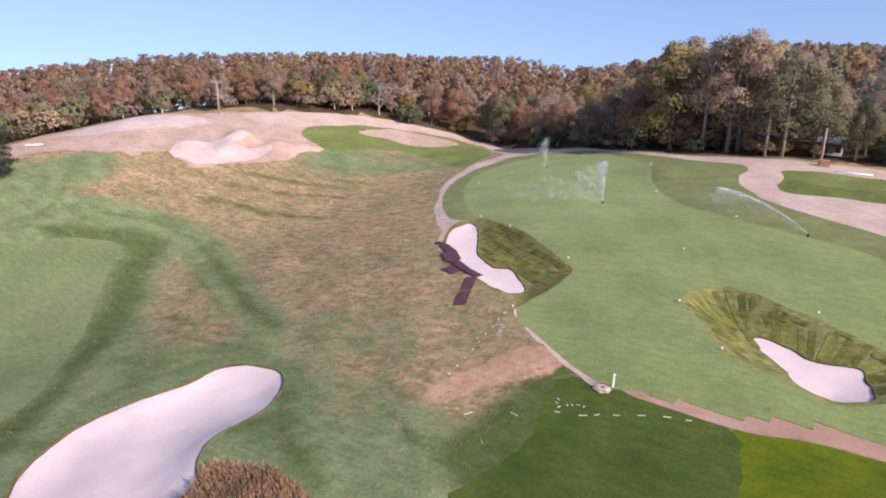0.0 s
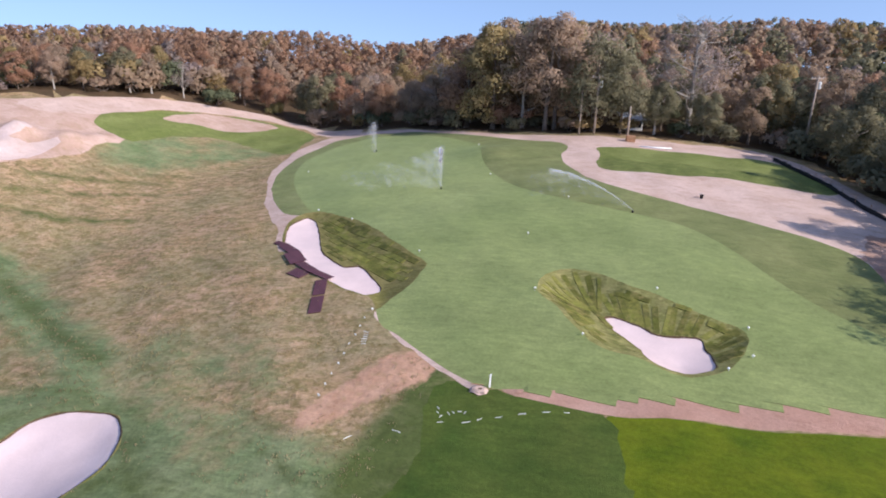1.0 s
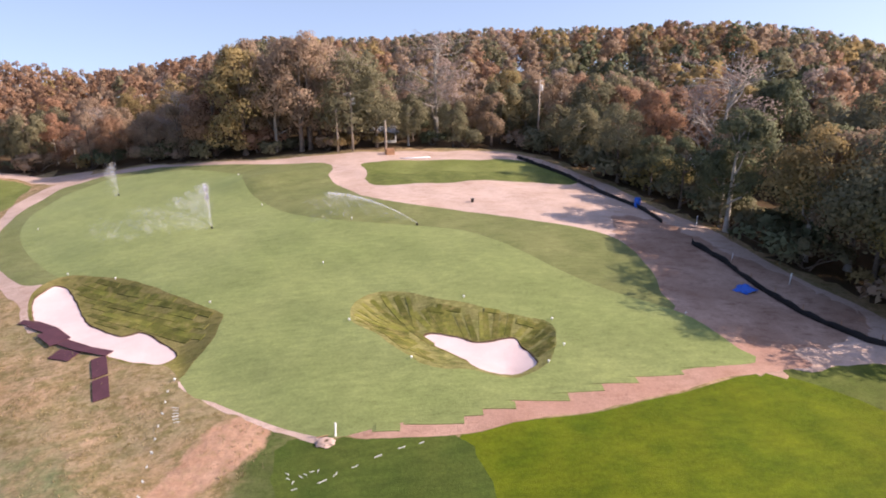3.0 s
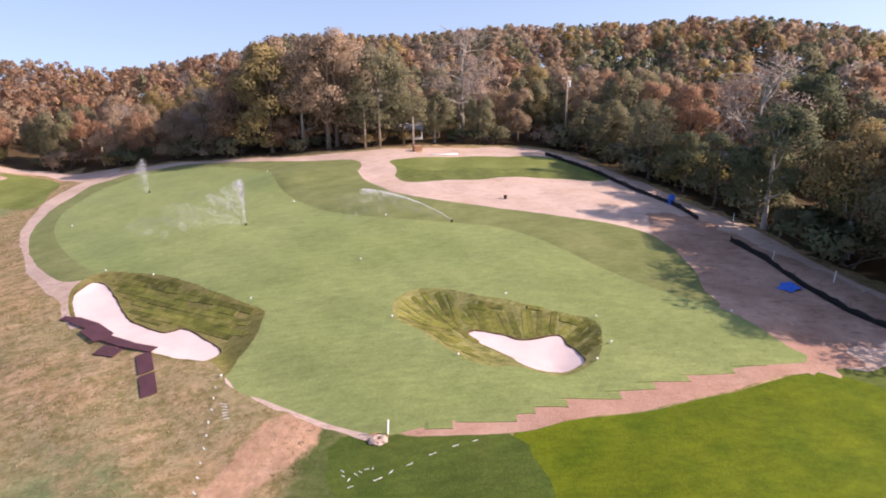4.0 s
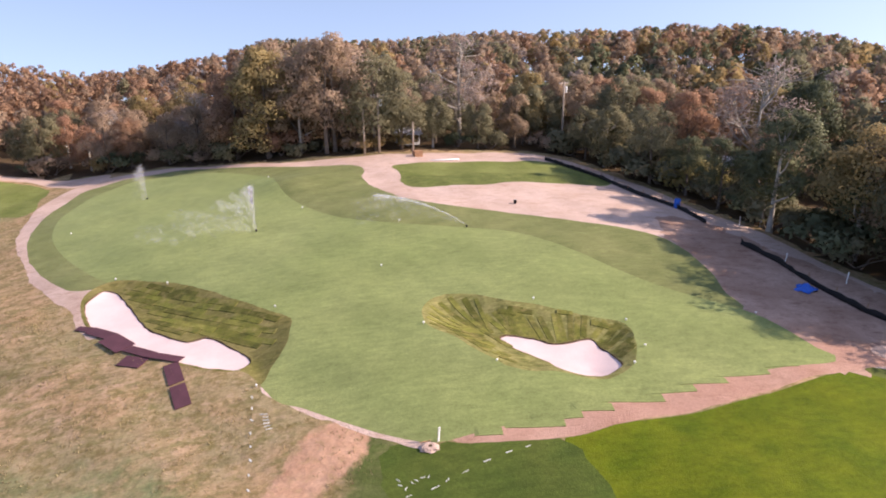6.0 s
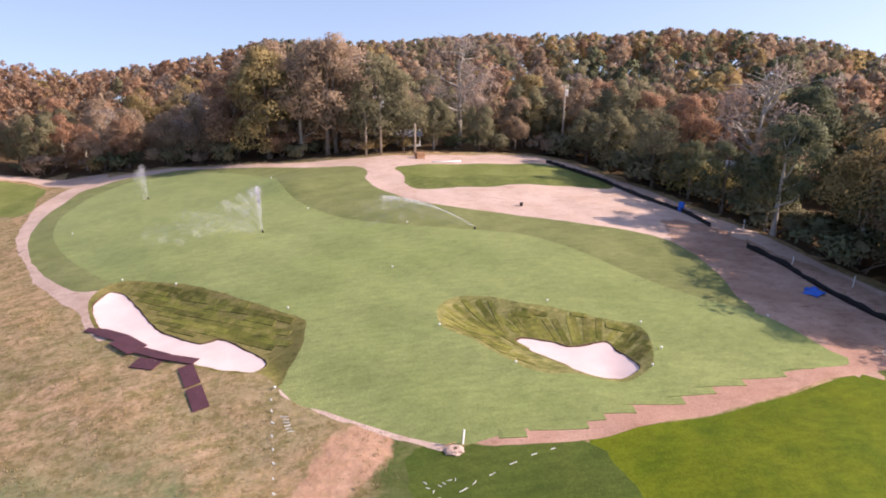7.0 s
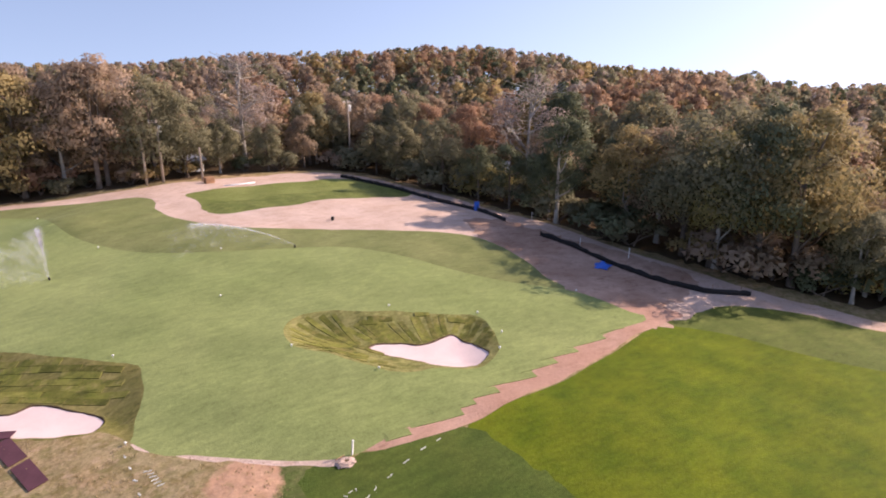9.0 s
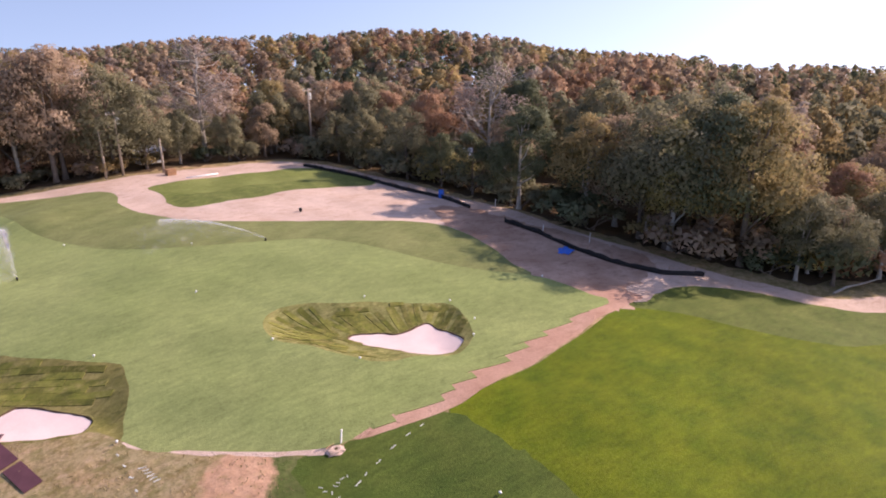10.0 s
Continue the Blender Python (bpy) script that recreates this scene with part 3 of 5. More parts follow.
def height(x, y):
    """The lie of the land."""
    x, y = np.asarray(x, float), np.asarray(y, float)
    a, b = 1.6 * np.tanh(x / 48), 2.4 * np.tanh((y - 20) / 72)
    z = 2.56 + 1.28 * a + 2.924 * b - 2.921 * a * a - 0.444 * a * b - 0.93 * b * b
    s = np.clip((-x - 38) / 46, 0, 1)
    back = np.clip((-x - 86) / 50, 0, 1)
    z = z + 9.5 * s * s * (3 - 2 * s) - 9.0 * back * back * (3 - 2 * back)
    for cx, cy, r, h in ((-8.6, 43.0, 4.5, 0.55), (-66.5, 35, 2.6, 1.5), (-61.5, 37.5, 2.4, 1.2), (-64.5, 31, 2.4, 0.9), (-69, 28, 3.0, 0.7), (-59.8, 40.5, 1.8, 0.8), (-82, 30, 8.0, 0.8)):
        z = z + h * np.exp(-((x - cx) ** 2 + (y - cy) ** 2) / (r * r) * 1.6)
    z = z + 0.10 * np.sin(x * 0.31 + 1.0) * np.sin(y * 0.27) + 0.05 * np.sin(x * 0.9 + y * 0.7)
    far = np.hypot(x, y + 27)
    r = np.clip((far - 100) / 90, 0, 1)
    e = np.clip((x + 50) / 50, 0, 1) * np.clip((y + 10) / 60, 0, 1)
    z = z + 5.0 * r * r * (3 - 2 * r) * e
    return z - 0.16 * np.clip(far - 200, 0, None)


def carved(x, y):
    """The land with its bunkers let in."""
    x, y = np.atleast_1d(np.asarray(x, float)), np.atleast_1d(np.asarray(y, float))
    z = height(x, y)
    for bank, deep, wide in ((BANK_L, 0.45, 1.3), (BANK_R, 0.75, 1.4), (SAND_F, 0.6, 1.5)):
        lo, hi = bank.min(0), bank.max(0)
        near = (x > lo[0]) & (x < hi[0]) & (y > lo[1]) & (y < hi[1])
        if near.any():
            i = np.where(near)[0]
            i = i[inside(bank, x[i], y[i])]
            if len(i):
                z[i] -= deep * (1 - np.exp(-(edge_distance(bank, x[i], y[i]) / wide) ** 1.4))
    return z


def ground_z(x, y):
    return float(carved([x], [y])[0])


LAYERS = [  # the topmost first
    ("bunker_sand_west", SAND_L, M_SAND, "raked pale pink-white sand in a long bunker", "bunker"),
    ("bunker_sand_east", SAND_R, M_SAND, "raked pale pink-white sand in a small bunker", "bunker"),
    ("bunker_sand_south", SAND_F, M_SAND, "smooth pale sand in a broad fairway bunker", "bunker"),
    ("bunker_bank_west", BANK_L, M_BANK, "olive green turfed bank round the long bunker", "grass"),
    ("bunker_bank_east", BANK_R, M_BANK_DRY, "yellow-green turfed bank round the small bunker", "grass"),
    ("green", GREEN, M_GREEN, "closely mown pale green putting green", "putting green"),
    ("fringe", FRINGE, M_FRINGE, "darker mown collar of grass round the green", "grass"),
    ("soil_strip", STRIP, M_STRIP, "bare reddish soil strip beside laid sod", "soil"),
    ("soil_edge", EDGE_SOIL, M_PATH, "narrow pale soil edge beside the green", "soil"),
    ("tee_bank", TEE_LOW, M_TEEBANK, "darker longer grass on the slope of the tee", "grass"),
    ("tee_lawn", TEE, M_TEE, "striped green tee lawn among sandy paths", "lawn"),
    ("littered_path", PATH_E, M_LITTER_SHADE, "brown soil and fallen leaves, darkened to carry tree shade", "path"),
    ("path", SHED_L, M_PATH, "wide pale pinkish sandy construction path", "path"),
    ("new_sod", NEWSOD, M_NEWSOD, "freshly laid dark green sod", "grass"),
    ("lawn", LAWN, M_LAWN, "bright yellow-green sunlit lawn", "lawn"),
    ("lawn_border", LAWN_EDGE, M_BORDER, "longer green grass along the sandy path", "grass"),
    ("path_west", PATH_W, M_PATH, "sandy path along the foot of the wood", "path"),
    ("sand_patch", SAND_FAR, M_HILL, "pale sandy patch of unfinished ground", "sand"),
    ("far_lawn", LAWN_FAR, M_TEE, "green lawn beside the sandy patch", "lawn"),
    ("pale_sand_strip", PALE_A, M_PALE_EARTH, "pale sand spread over graded earth", "sand"),
    ("pale_sand_heap", PALE_B, M_PALE_EARTH, "heaped pale sand on graded earth", "sand"),
    ("spoil_ground", SPOIL, M_HILL, "pinkish heaped earth and sand under grading", "earth"),
    ("fairway", FAIRWAY, M_FAIR, "pale green mown fairway", "fairway"),
    ("forest_floor", WOODS, M_LITTER, "brown leaf litter under the trees", "forest floor"),
]


def reach_of(poly, x, y, soft):
    """One inside the line, nothing outside, fading over the soft width."""
    d = edge_distance(poly, x, y) * np.where(inside(poly, x, y), 1, -1)
    t = np.clip(d / soft * 0.5 + 0.5, 0, 1)
    return t * t * (3 - 2 * t)


def cover(me, vs):
    """What grows where in the rough: green grass, long dark grass and bare soil, as attributes of the ground."""
    x, y = vs[:, 0], vs[:, 1]
    lush, dark = np.zeros(len(x)), 0.85 * reach_of(BAND, x, y, 1.4)
    for poly, much, soft in LUSH:
        lush = np.maximum(lush, much * reach_of(poly, x, y, soft))
    for poly, much, soft in DRY:
        lush = lush * (1 - much * reach_of(poly, x, y, soft))
    for pts, wide, much in STREAKS:
        p = np.array(pts, float)
        line = np.concatenate([p, p[::-1][1:-1] + 1e-3]) if len(p) > 2 else p
        d = edge_distance(line, x, y)
        dark = np.maximum(dark, much * np.exp(-(d / wide) ** 2))
    dark = np.maximum(dark, reach_of(LUSH[3][0], x, y, 1.0))
    bare = reach_of(TRAIL, x, y, 0.7)
    for name, v in (("lush", lush), ("dark", dark), ("bare", bare)):
        me.attributes.new(name, "FLOAT", "POINT").data.foreach_set("value", v.astype(np.float32))


def build_ground():
    pts, edges = [], []
    for _, poly, _, _, _ in LAYERS[:-1]:
        o = len(pts)
        pts += [tuple(p) for p in poly]
        edges += [(o + i, o + (i + 1) % len(poly)) for i in range(len(poly))]
    rng = np.random.default_rng(3)

    def grid(x0, x1, y0, y1, s, skip=None):
        gx, gy = np.meshgrid(np.arange(x0, x1, s), np.arange(y0, y1, s))
        g = np.stack([gx.ravel(), gy.ravel()], 1) + rng.uniform(-0.2, 0.2, (gx.size, 2)) * s
        if skip is not None:
            a, b, c, d = skip
            g = g[~((g[:, 0] > a) & (g[:, 0] < b) & (g[:, 1] > c) & (g[:, 1] < d))]
        return [tuple(p) for p in g]

    pts += grid(-40, 45, -25, 62, 1.1, (-40, 0, -20, 22))
    pts += grid(-40, 0, -20, 22, 0.6)
    pts += grid(-72, -40, -20, 42, 1.1)
    pts += [tuple(p) for p in TRAIL]
    pts += grid(-110, 110, -70, 110, 3.5, (-72, 45, -25, 62))
    pts += grid(-520, 520, -520, 520, 22, (-110, 110, -70, 110))
    for bank in (BANK_L, BANK_R, SAND_F):
        lo, hi = bank.min(0), bank.max(0)
        g = np.array(grid(lo[0], hi[0], lo[1], hi[1], 0.45))
        pts += [tuple(p) for p in g[inside(bank, g[:, 0], g[:, 1])]]
    co, _, tris, _, _, _ = mathutils.geometry.delaunay_2d_cdt([Vector(p) for p in pts], edges, [], 0, 1e-4)
    co = np.array([tuple(c) for c in co])
    tris = np.array([tuple(t) for t in tris])
    z = carved(co[:, 0], co[:, 1])
    mid = co[tris].mean(1)
    owner = np.full(len(tris), len(LAYERS))
    for k in reversed(range(len(LAYERS))):
        owner[inside(LAYERS[k][1], mid[:, 0], mid[:, 1])] = k
    every = LAYERS + [("ground", None, M_ROUGH, "dry tan and green rough grass over rolling ground", "ground")]
    for k, (name, _, mat, label, cat) in enumerate(every):
        t = tris[owner == k]
        if not len(t):
            continue
        ids, inv = np.unique(t, return_inverse=True)
        drop = 0.055 if name.startswith("bunker_sand") else 0.0
        vs = np.column_stack([co[ids], z[ids] - drop])
        me = mesh_of(name, vs, inv.reshape(-1, 3), mat, True)
        if name == "ground":
            cover(me, vs)
        tagged(new(name, me), label, cat, kind="structure")


import mathutils

build_ground()


def lip(name, poly, label):
    """The cut turf edge that stands over the sand."""
    rng = np.random.default_rng(5)
    n = len(poly)
    nx = np.roll(poly, -1, 0) - np.roll(poly, 1, 0)
    nrm = np.stack([-nx[:, 1], nx[:, 0]], 1) / (np.linalg.norm(nx, axis=1)[:, None] + 1e-9)
    if inside(poly, poly[:1, 0] + nrm[:1, 0] * 0.05, poly[:1, 1] + nrm[:1, 1] * 0.05)[0]:
        nrm = -nrm
    z = carved(poly[:, 0], poly[:, 1])
    w = rng.uniform(0.02, 0.2, n)[:, None]
    h = np.clip(0.5 + 0.5 * rng.normal(size=n), 0, 1.4) * 0.03
    rings = [(poly - nrm * 0.01, z - 0.22), (poly - nrm * (w * 0.45), z - 0.03), (poly + nrm * 0.02, z + 0.006 + h), (poly + nrm * (0.05 + w * 0.4), z + 0.006 + h), (poly + nrm * (0.12 + w * 0.6), z - 0.03)]
    vs = np.concatenate([np.column_stack(r) for r in rings])
    fs = [(r * n + i, r * n + (i + 1) % n, (r + 1) * n + (i + 1) % n, (r + 1) * n + i) for r in range(4) for i in range(n)]
    me = mesh_of(name, vs, fs, M_EDGE, True)
    me.materials.append(M_BANK)
    for p in me.polygons:
        p.material_index = 0 if p.index < 2 * n else 1
    tagged(new(name, me), label, "turf edge", kind="structure")


lip("bunker_lip_west", SAND_L, "uneven cut turf edge over dark soil")
lip("bunker_lip_east", SAND_R, "uneven cut turf edge over dark soil")
lip("bunker_lip_south", SAND_F, "mown turf edge round the fairway bunker")


# ---------------------------------------------------------------- trees
def leaf_cards(rng, centres, radii, count, size, flat=1.0):
    """Small bent leaf clumps over the shells of the given balls."""
    w = np.array(radii) ** 2
    which = rng.choice(len(radii), count, p=w / w.sum())
    d = rng.normal(size=(count, 3))
    d /= np.linalg.norm(d, axis=1)[:, None]
    d[:, 2] = np.where(d[:, 2] < -0.35, -d[:, 2], d[:, 2])
    r = np.array(radii)[which] * rng.uniform(0.62, 1.10, count)
    p = np.array(centres)[which] + d * r[:, None] * np.array([1, 1, flat])
    n = d + rng.normal(scale=0.5, size=(count, 3))
    n /= np.linalg.norm(n, axis=1)[:, None]
    a = np.cross(n, rng.normal(size=(count, 3)))
    a /= np.linalg.norm(a, axis=1)[:, None] + 1e-9
    b = np.cross(n, a)
    s = size * rng.uniform(0.55, 1.25, count)[:, None]
    k = rng.uniform(0.45, 0.95, count)[:, None]
    tri = np.stack([p - a * s, p + a * s * 0.5 - b * s * k, p + a * s * 0.4 + b * s * k + n * s * 0.3], 1)
    # the leaves of a bough turn to the light together
    mid = np.average(np.array(centres), axis=0, weights=w)
    out = (p - mid) / (np.linalg.norm(p - mid, axis=1)[:, None] + 1e-9)
    shade = d * 0.60 + out * 0.45 + n * 0.18
    shade /= np.linalg.norm(shade, axis=1)[:, None]
    turned = (np.cross(tri[:, 1] - tri[:, 0], tri[:, 2] - tri[:, 0]) * shade).sum(1) < 0
    tri[turned] = tri[turned][:, ::-1]
    return tri.reshape(-1, 3), np.arange(count * 3).reshape(-1, 3), np.repeat(shade, 3, 0)


def tree_shape(seed, tall, wide, count, size, low=0.28, balls=20, limbs=7, bare=False):
    """Trunk and crown of one broadleaf tree, as vertices and faces."""
    rng = np.random.default_rng(seed)
    bend = rng.normal(scale=0.02 * tall, size=2)
    top = 0.8 * tall
    spine = [(bend[0] * t * t, bend[1] * t * t, top * t - 0.3 * (t == 0)) for t in (0, 0.08, 0.3, 0.55, 0.8, 1.0)]
    r0 = 0.021 * tall
    wood = [tube(spine, [r0 * 1.5, r0, r0 * 0.85, r0 * 0.6, r0 * 0.35, r0 * 0.12], 7)]
    centres, radii = [], []
    for i in range(balls):
        t = rng.uniform(0, 1)
        zc = tall * (low + (0.93 - low) * t)
        env = wide * math.sin(math.pi * min(1, 0.22 + 0.74 * t)) ** 0.7
        az, rr = rng.uniform(0, 6.283), env * math.sqrt(rng.uniform(0.15, 1)) * 0.72
        centres.append((math.cos(az) * rr + bend[0] * t, math.sin(az) * rr + bend[1] * t, zc))
        radii.append(wide * rng.uniform(0.19, 0.36) * (1.15 - 0.4 * t))
    ends = [centres[i] for i in rng.choice(balls, min(limbs, balls), replace=False)]
    for e in ends:
        zs = max(0.18 * tall, e[2] - rng.uniform(0.12, 0.3) * tall)
        t = zs / top
        s = (bend[0] * t * t, bend[1] * t * t, zs)
        m = ((s[0] + e[0]) / 2 + rng.normal(scale=0.15), (s[1] + e[1]) / 2 + rng.normal(scale=0.15), s[2] + (e[2] - s[2]) * 0.4)
        wood.append(tube([s, m, e], [r0 * 0.45, r0 * 0.3, r0 * 0.08], 5, False))
        if bare:
            for _ in range(9):
                d = rng.normal(size=3) * wide * 0.33
                d[2] = abs(d[2]) * 0.5 + 0.15
                q = tuple(np.array(m) + (np.array(e) - np.array(m)) * rng.uniform(0.2, 1))
                q2 = tuple(np.array(q) + d * 0.55 + rng.normal(scale=0.15, size=3))
                wood.append(tube([q, q2, tuple(np.array(q) + d)], [r0 * 0.16, r0 * 0.11, 0.02], 3, False))
    return join(wood), leaf_cards(rng, centres, radii, count, size)


def conifer_shape(seed, tall, wide, count, size):
    rng = np.random.default_rng(seed)
    wood = tube([(0, 0, -0.3), (0, 0, tall * 0.5), (0, 0, tall)], [0.03 * tall, 0.018 * tall, 0.01], 7)
    centres, radii = [], []
    for i in range(46):
        t = rng.uniform(0, 1) ** 1.2
        az, rr = rng.uniform(0, 6.283), wide * (1 - t) * rng.uniform(0.3, 0.9)
        centres.append((math.cos(az) * rr, math.sin(az) * rr, tall * (0.06 + 0.9 * t)))
        radii.append(wide * (0.16 + 0.26 * (1 - t)))
    return wood, leaf_cards(rng, centres, radii, count, size, 0.6)


TREE_LABEL = {
    "russet": "tall broadleaf tree in russet autumn leaf", "brown": "broadleaf tree with faded brown autumn leaves",
    "amber": "broadleaf tree with amber and olive autumn leaves", "olive": "broadleaf tree with dull olive green leaves",
    "green": "broadleaf tree still in dark green leaf", "yellow": "small tree with bright yellow-green leaves",
    "grey": "half bare tree with grey-pink twigs", "pine": "dark green dense conifer on the grass"}
PROTO = {}


def prototype(kind, variant, near=False):
    """Meshes of one kind of tree, ten metres high."""
    key = (kind, variant, near)
    if key not in PROTO:
        seed = sorted(TREE_LABEL).index(kind) * 31 + variant * 7 + (400 if near else 0)
        rng = np.random.default_rng(seed)
        count, size = (9000, 0.126) if near else (8400, 0.148)
        wide = rng.uniform(3.6, 4.7)
        if kind == "pine":
            wood, crown = conifer_shape(seed, 10, 3.2, count, size)
        elif kind == "grey":
            wood, crown = tree_shape(seed, 10, wide, count // 3, size * 0.7, 0.35, 18, 12, True)
        else:
            low = rng.uniform(0.28, 0.40) if near else rng.uniform(0.14, 0.28)
            wood, crown = tree_shape(seed, 10, wide, count, size, low, 32, 8)
        bark = M_PALE if kind in ("grey", "yellow") or variant == 2 else M_BARK
        PROTO[key] = (mesh_of("trunk", *wood, bark, True), mesh_of("crown", *crown[:2], M_LEAF[kind], normals=crown[2]))
    return PROTO[key]


def plant(kind, variant, x, y, tall, turn, near=False, group="trees along the wood's edge", label=""):
    trunk, crown = prototype(kind, variant, near)
    s = tall / 10
    t = thing("conifer" if kind == "pine" else "tree", label or TREE_LABEL[kind], "tree", group)
    t.matrix_world = Matrix.LocRotScale((x, y, ground_z(x, y)), Euler((0, 0, turn)), (s * random.uniform(0.9, 1.12), s * random.uniform(0.9, 1.12), s))
    part("trunk", trunk, None, t)
    part("crown", crown, None, t)
    return t


SKY_AZ = [-90, -67, -54, -49, -37, -32, -24, -18, -11, -6, 3, 12, 18, 28, 32, 36, 41, 45, 50, 53, 56, 59, 61, 64, 68, 90]
SKY_EL = [-2.9, -2.9, -1.5, -1.4, -1.1, -1.3, -2.1, -2.0, -1.0, 0.2, 0.1, 0.7, 0.7, 1.1, 0.9, 0.35, -0.7, -1.1, -1.4, -1.8, -2.6, -2.7, -2.4, -2.5, -3.2, -3.2]


# how far the edge of the wood stays below the ridge, in degrees
EDGE_AZ = [-90, -60, -40, -26, -12, -8, 1, 4, 16, 26, 32, 38, 48, 90]
EDGE_EL = [1.6, 1.6, 1.8, 3.2, 2.8, 0.4, 0.2, 4.2, 5.0, 5.6, 5.4, 4.8, 4.2, 4.0]


def canopy_limit(x, y, deep):
    """The height of the treetops, which climb from the edge of the wood to its ridge."""
    d = math.hypot(x, y + 27)
    az = math.degrees(math.atan2(x, y + 27))
    el = float(np.interp(az, SKY_AZ, SKY_EL)) - float(np.interp(az, EDGE_AZ, EDGE_EL)) * max(0.0, 1 - deep / 52)
    return 17.9 + d * math.tan(radians(el)) - ground_z(x, y)


def pick_kind(x, y, rng, deep=99):
    az = math.degrees(math.atan2(x, y + 27))
    drift = math.sin(x * 0.11 + 2.0 * math.sin(y * 0.07)) + math.sin(y * 0.13 + 1.7)
    if deep < 8 and -1 < az < 24:
        names, p = ["olive", "grey", "brown", "green"], [0.64, 0.18, 0.08, 0.10]
        return str(rng.choice(names, p=p))
    if az > 38:
        names, p = ["olive", "green", "amber", "brown", "grey", "yellow"], [0.24, 0.08, 0.30, 0.26, 0.06, 0.06]
    elif az > 14:
        names, p = ["olive", "green", "amber", "brown", "grey", "russet"], [0.22, 0.24, 0.12, 0.20, 0.12, 0.10]
    elif az > -9:
        names, p = ["olive", "brown", "amber", "grey", "russet"], [0.36, 0.42, 0.05, 0.10, 0.07]
    else:
        names, p = ["russet", "brown", "amber", "olive", "grey"], [0.52, 0.32, 0.06, 0.04, 0.06]
    if drift > 0.7 and az > -9:
        return str(rng.choice(["brown", "russet", "amber"], p=[0.45, 0.35, 0.20]))
    return str(rng.choice(names, p=p))


def line_points(line, step):
    out, p = [], np.array(line, float)
    carry = 0.0
    for a, b in zip(p[:-1], p[1:]):
        n = np.linalg.norm(b - a)
        t = carry
        while t < n:
            u = (b - a) / n
            out.append((*(a + u * t), -u[1], u[0]))
            t += step
        carry = t - n
    return out


def build_woods():
    rng = np.random.default_rng(11)
    placed = []
    for row, (step, off) in enumerate(((4.6, 2.2), (5.0, 6.6), (5.6, 11.5), (6.4, 17.5))):
        for x, y, nx, ny in line_points(WOODS_LINE, step):
            off2 = off - (1.2 if x > 26 else 0)
            x, y = x + nx * off2 + rng.normal(scale=0.8), y + ny * off + rng.normal(scale=0.8)
            if not inside(WOODS, np.array([x]), np.array([y]))[0]:
                continue
            if any((x - a) ** 2 + (y - b) ** 2 < 9.5 for a, b in placed):
                continue
            if math.hypot(x - 34.0, y - 37.4) < 2.8 or math.hypot(x - 38.6, y - 36.0) < 4.6 or math.hypot(x - 42.2, y - 2.8) < 4.4:
                continue
            lim = canopy_limit(x, y, off)
            tall = min(lim * rng.uniform(0.74, 1.10), 17.5)
            tall = max(tall, 5.5)
            if x > 30 and 12 < y < 34 and row < 2:
                tall *= 0.88
            if x > 44:
                tall = min(tall, 7.5 + 2.0 * row)
            if x > 24 and rng.random() < (0.45 if row and y < 26 else 0.25 if row > 1 else 0.1):
                continue
            placed.append((x, y))
            near = x > 24 and y < 48
            kind = pick_kind(x, y, rng, off)
            kind = 'olive' if x > 26 and kind == 'grey' else kind
            plant(kind, int(rng.integers(0, 3)), x, y, tall, rng.uniform(0, 6.28), near and row < 2)
    # the rest of the wood, back to the ridge
    turned = {k: [] for k in ("russet", "brown", "amber", "olive", "green", "grey")}
    parts = {k: [[], 0] for k in ("russet", "brown", "amber", "olive", "green", "grey")}
    faces = {k: [] for k in parts}
    protos = {k: [leaf_shape(k, v) for v in range(3)] for k in parts}
    for gx in np.arange(-190, 190, 4.9):
        for gy in np.arange(-30, 190, 4.9):
            x, y = gx + rng.uniform(-2.3, 2.3), gy + rng.uniform(-2.3, 2.3)
            if not inside(WOODS, np.array([x]), np.array([y]))[0] or not 60 < math.hypot(x, y + 27) < 195:
                continue
            if any((x - a) ** 2 + (y - b) ** 2 < 14 for a, b in placed):
                continue
            deep = edge_distance(WOODS, np.array([x]), np.array([y]))[0]
            if deep < (14 if x > -30 else 13) or abs(math.degrees(math.atan2(x, y + 27))) > 78:
                continue
            k = pick_kind(x, y, rng)
            k = "olive" if k == "yellow" else k
            tall = canopy_limit(x, y, deep) * (rng.uniform(0.82, 1.04) if deep < 45 else rng.uniform(0.93, 1.03))
            tall = max(tall, 7.0)
            v, f, nrm = protos[k][int(rng.integers(0, 3))]
            s, a = (0.98 - 0.0032 * max(0.0, math.hypot(x, y + 27) - 100)) * rng.uniform(0.78, 1.18), rng.uniform(0, 6.28)
            c, sn = math.cos(a), math.sin(a)
            w = np.column_stack([(v[:, 0] * c - v[:, 1] * sn) * s + x, (v[:, 0] * sn + v[:, 1] * c) * s + y, (v[:, 2] - 10) * s + tall + ground_z(x, y)])
            nrm = np.column_stack([nrm[:, 0] * c - nrm[:, 1] * sn, nrm[:, 0] * sn + nrm[:, 1] * c, nrm[:, 2]])
            turned[k].append(nrm)
            faces[k].append(f + parts[k][1])
            parts[k][0].append(w)
            parts[k][1] += len(w)
            if deep < 75 and x > 5 or deep < 48:  # lower growth that fills the wood under the crowns
                n = len(v) // 9 * 3
                w = np.column_stack([w[:n, :2] + rng.uniform(-2, 2, 2), w[:n, 2] - rng.uniform(0.22, 0.42) * tall])
                turned[k].append(nrm[:n])
                faces[k].append(np.arange(n).reshape(-1, 3) + parts[k][1])
                parts[k][0].append(w)
                parts[k][1] += n
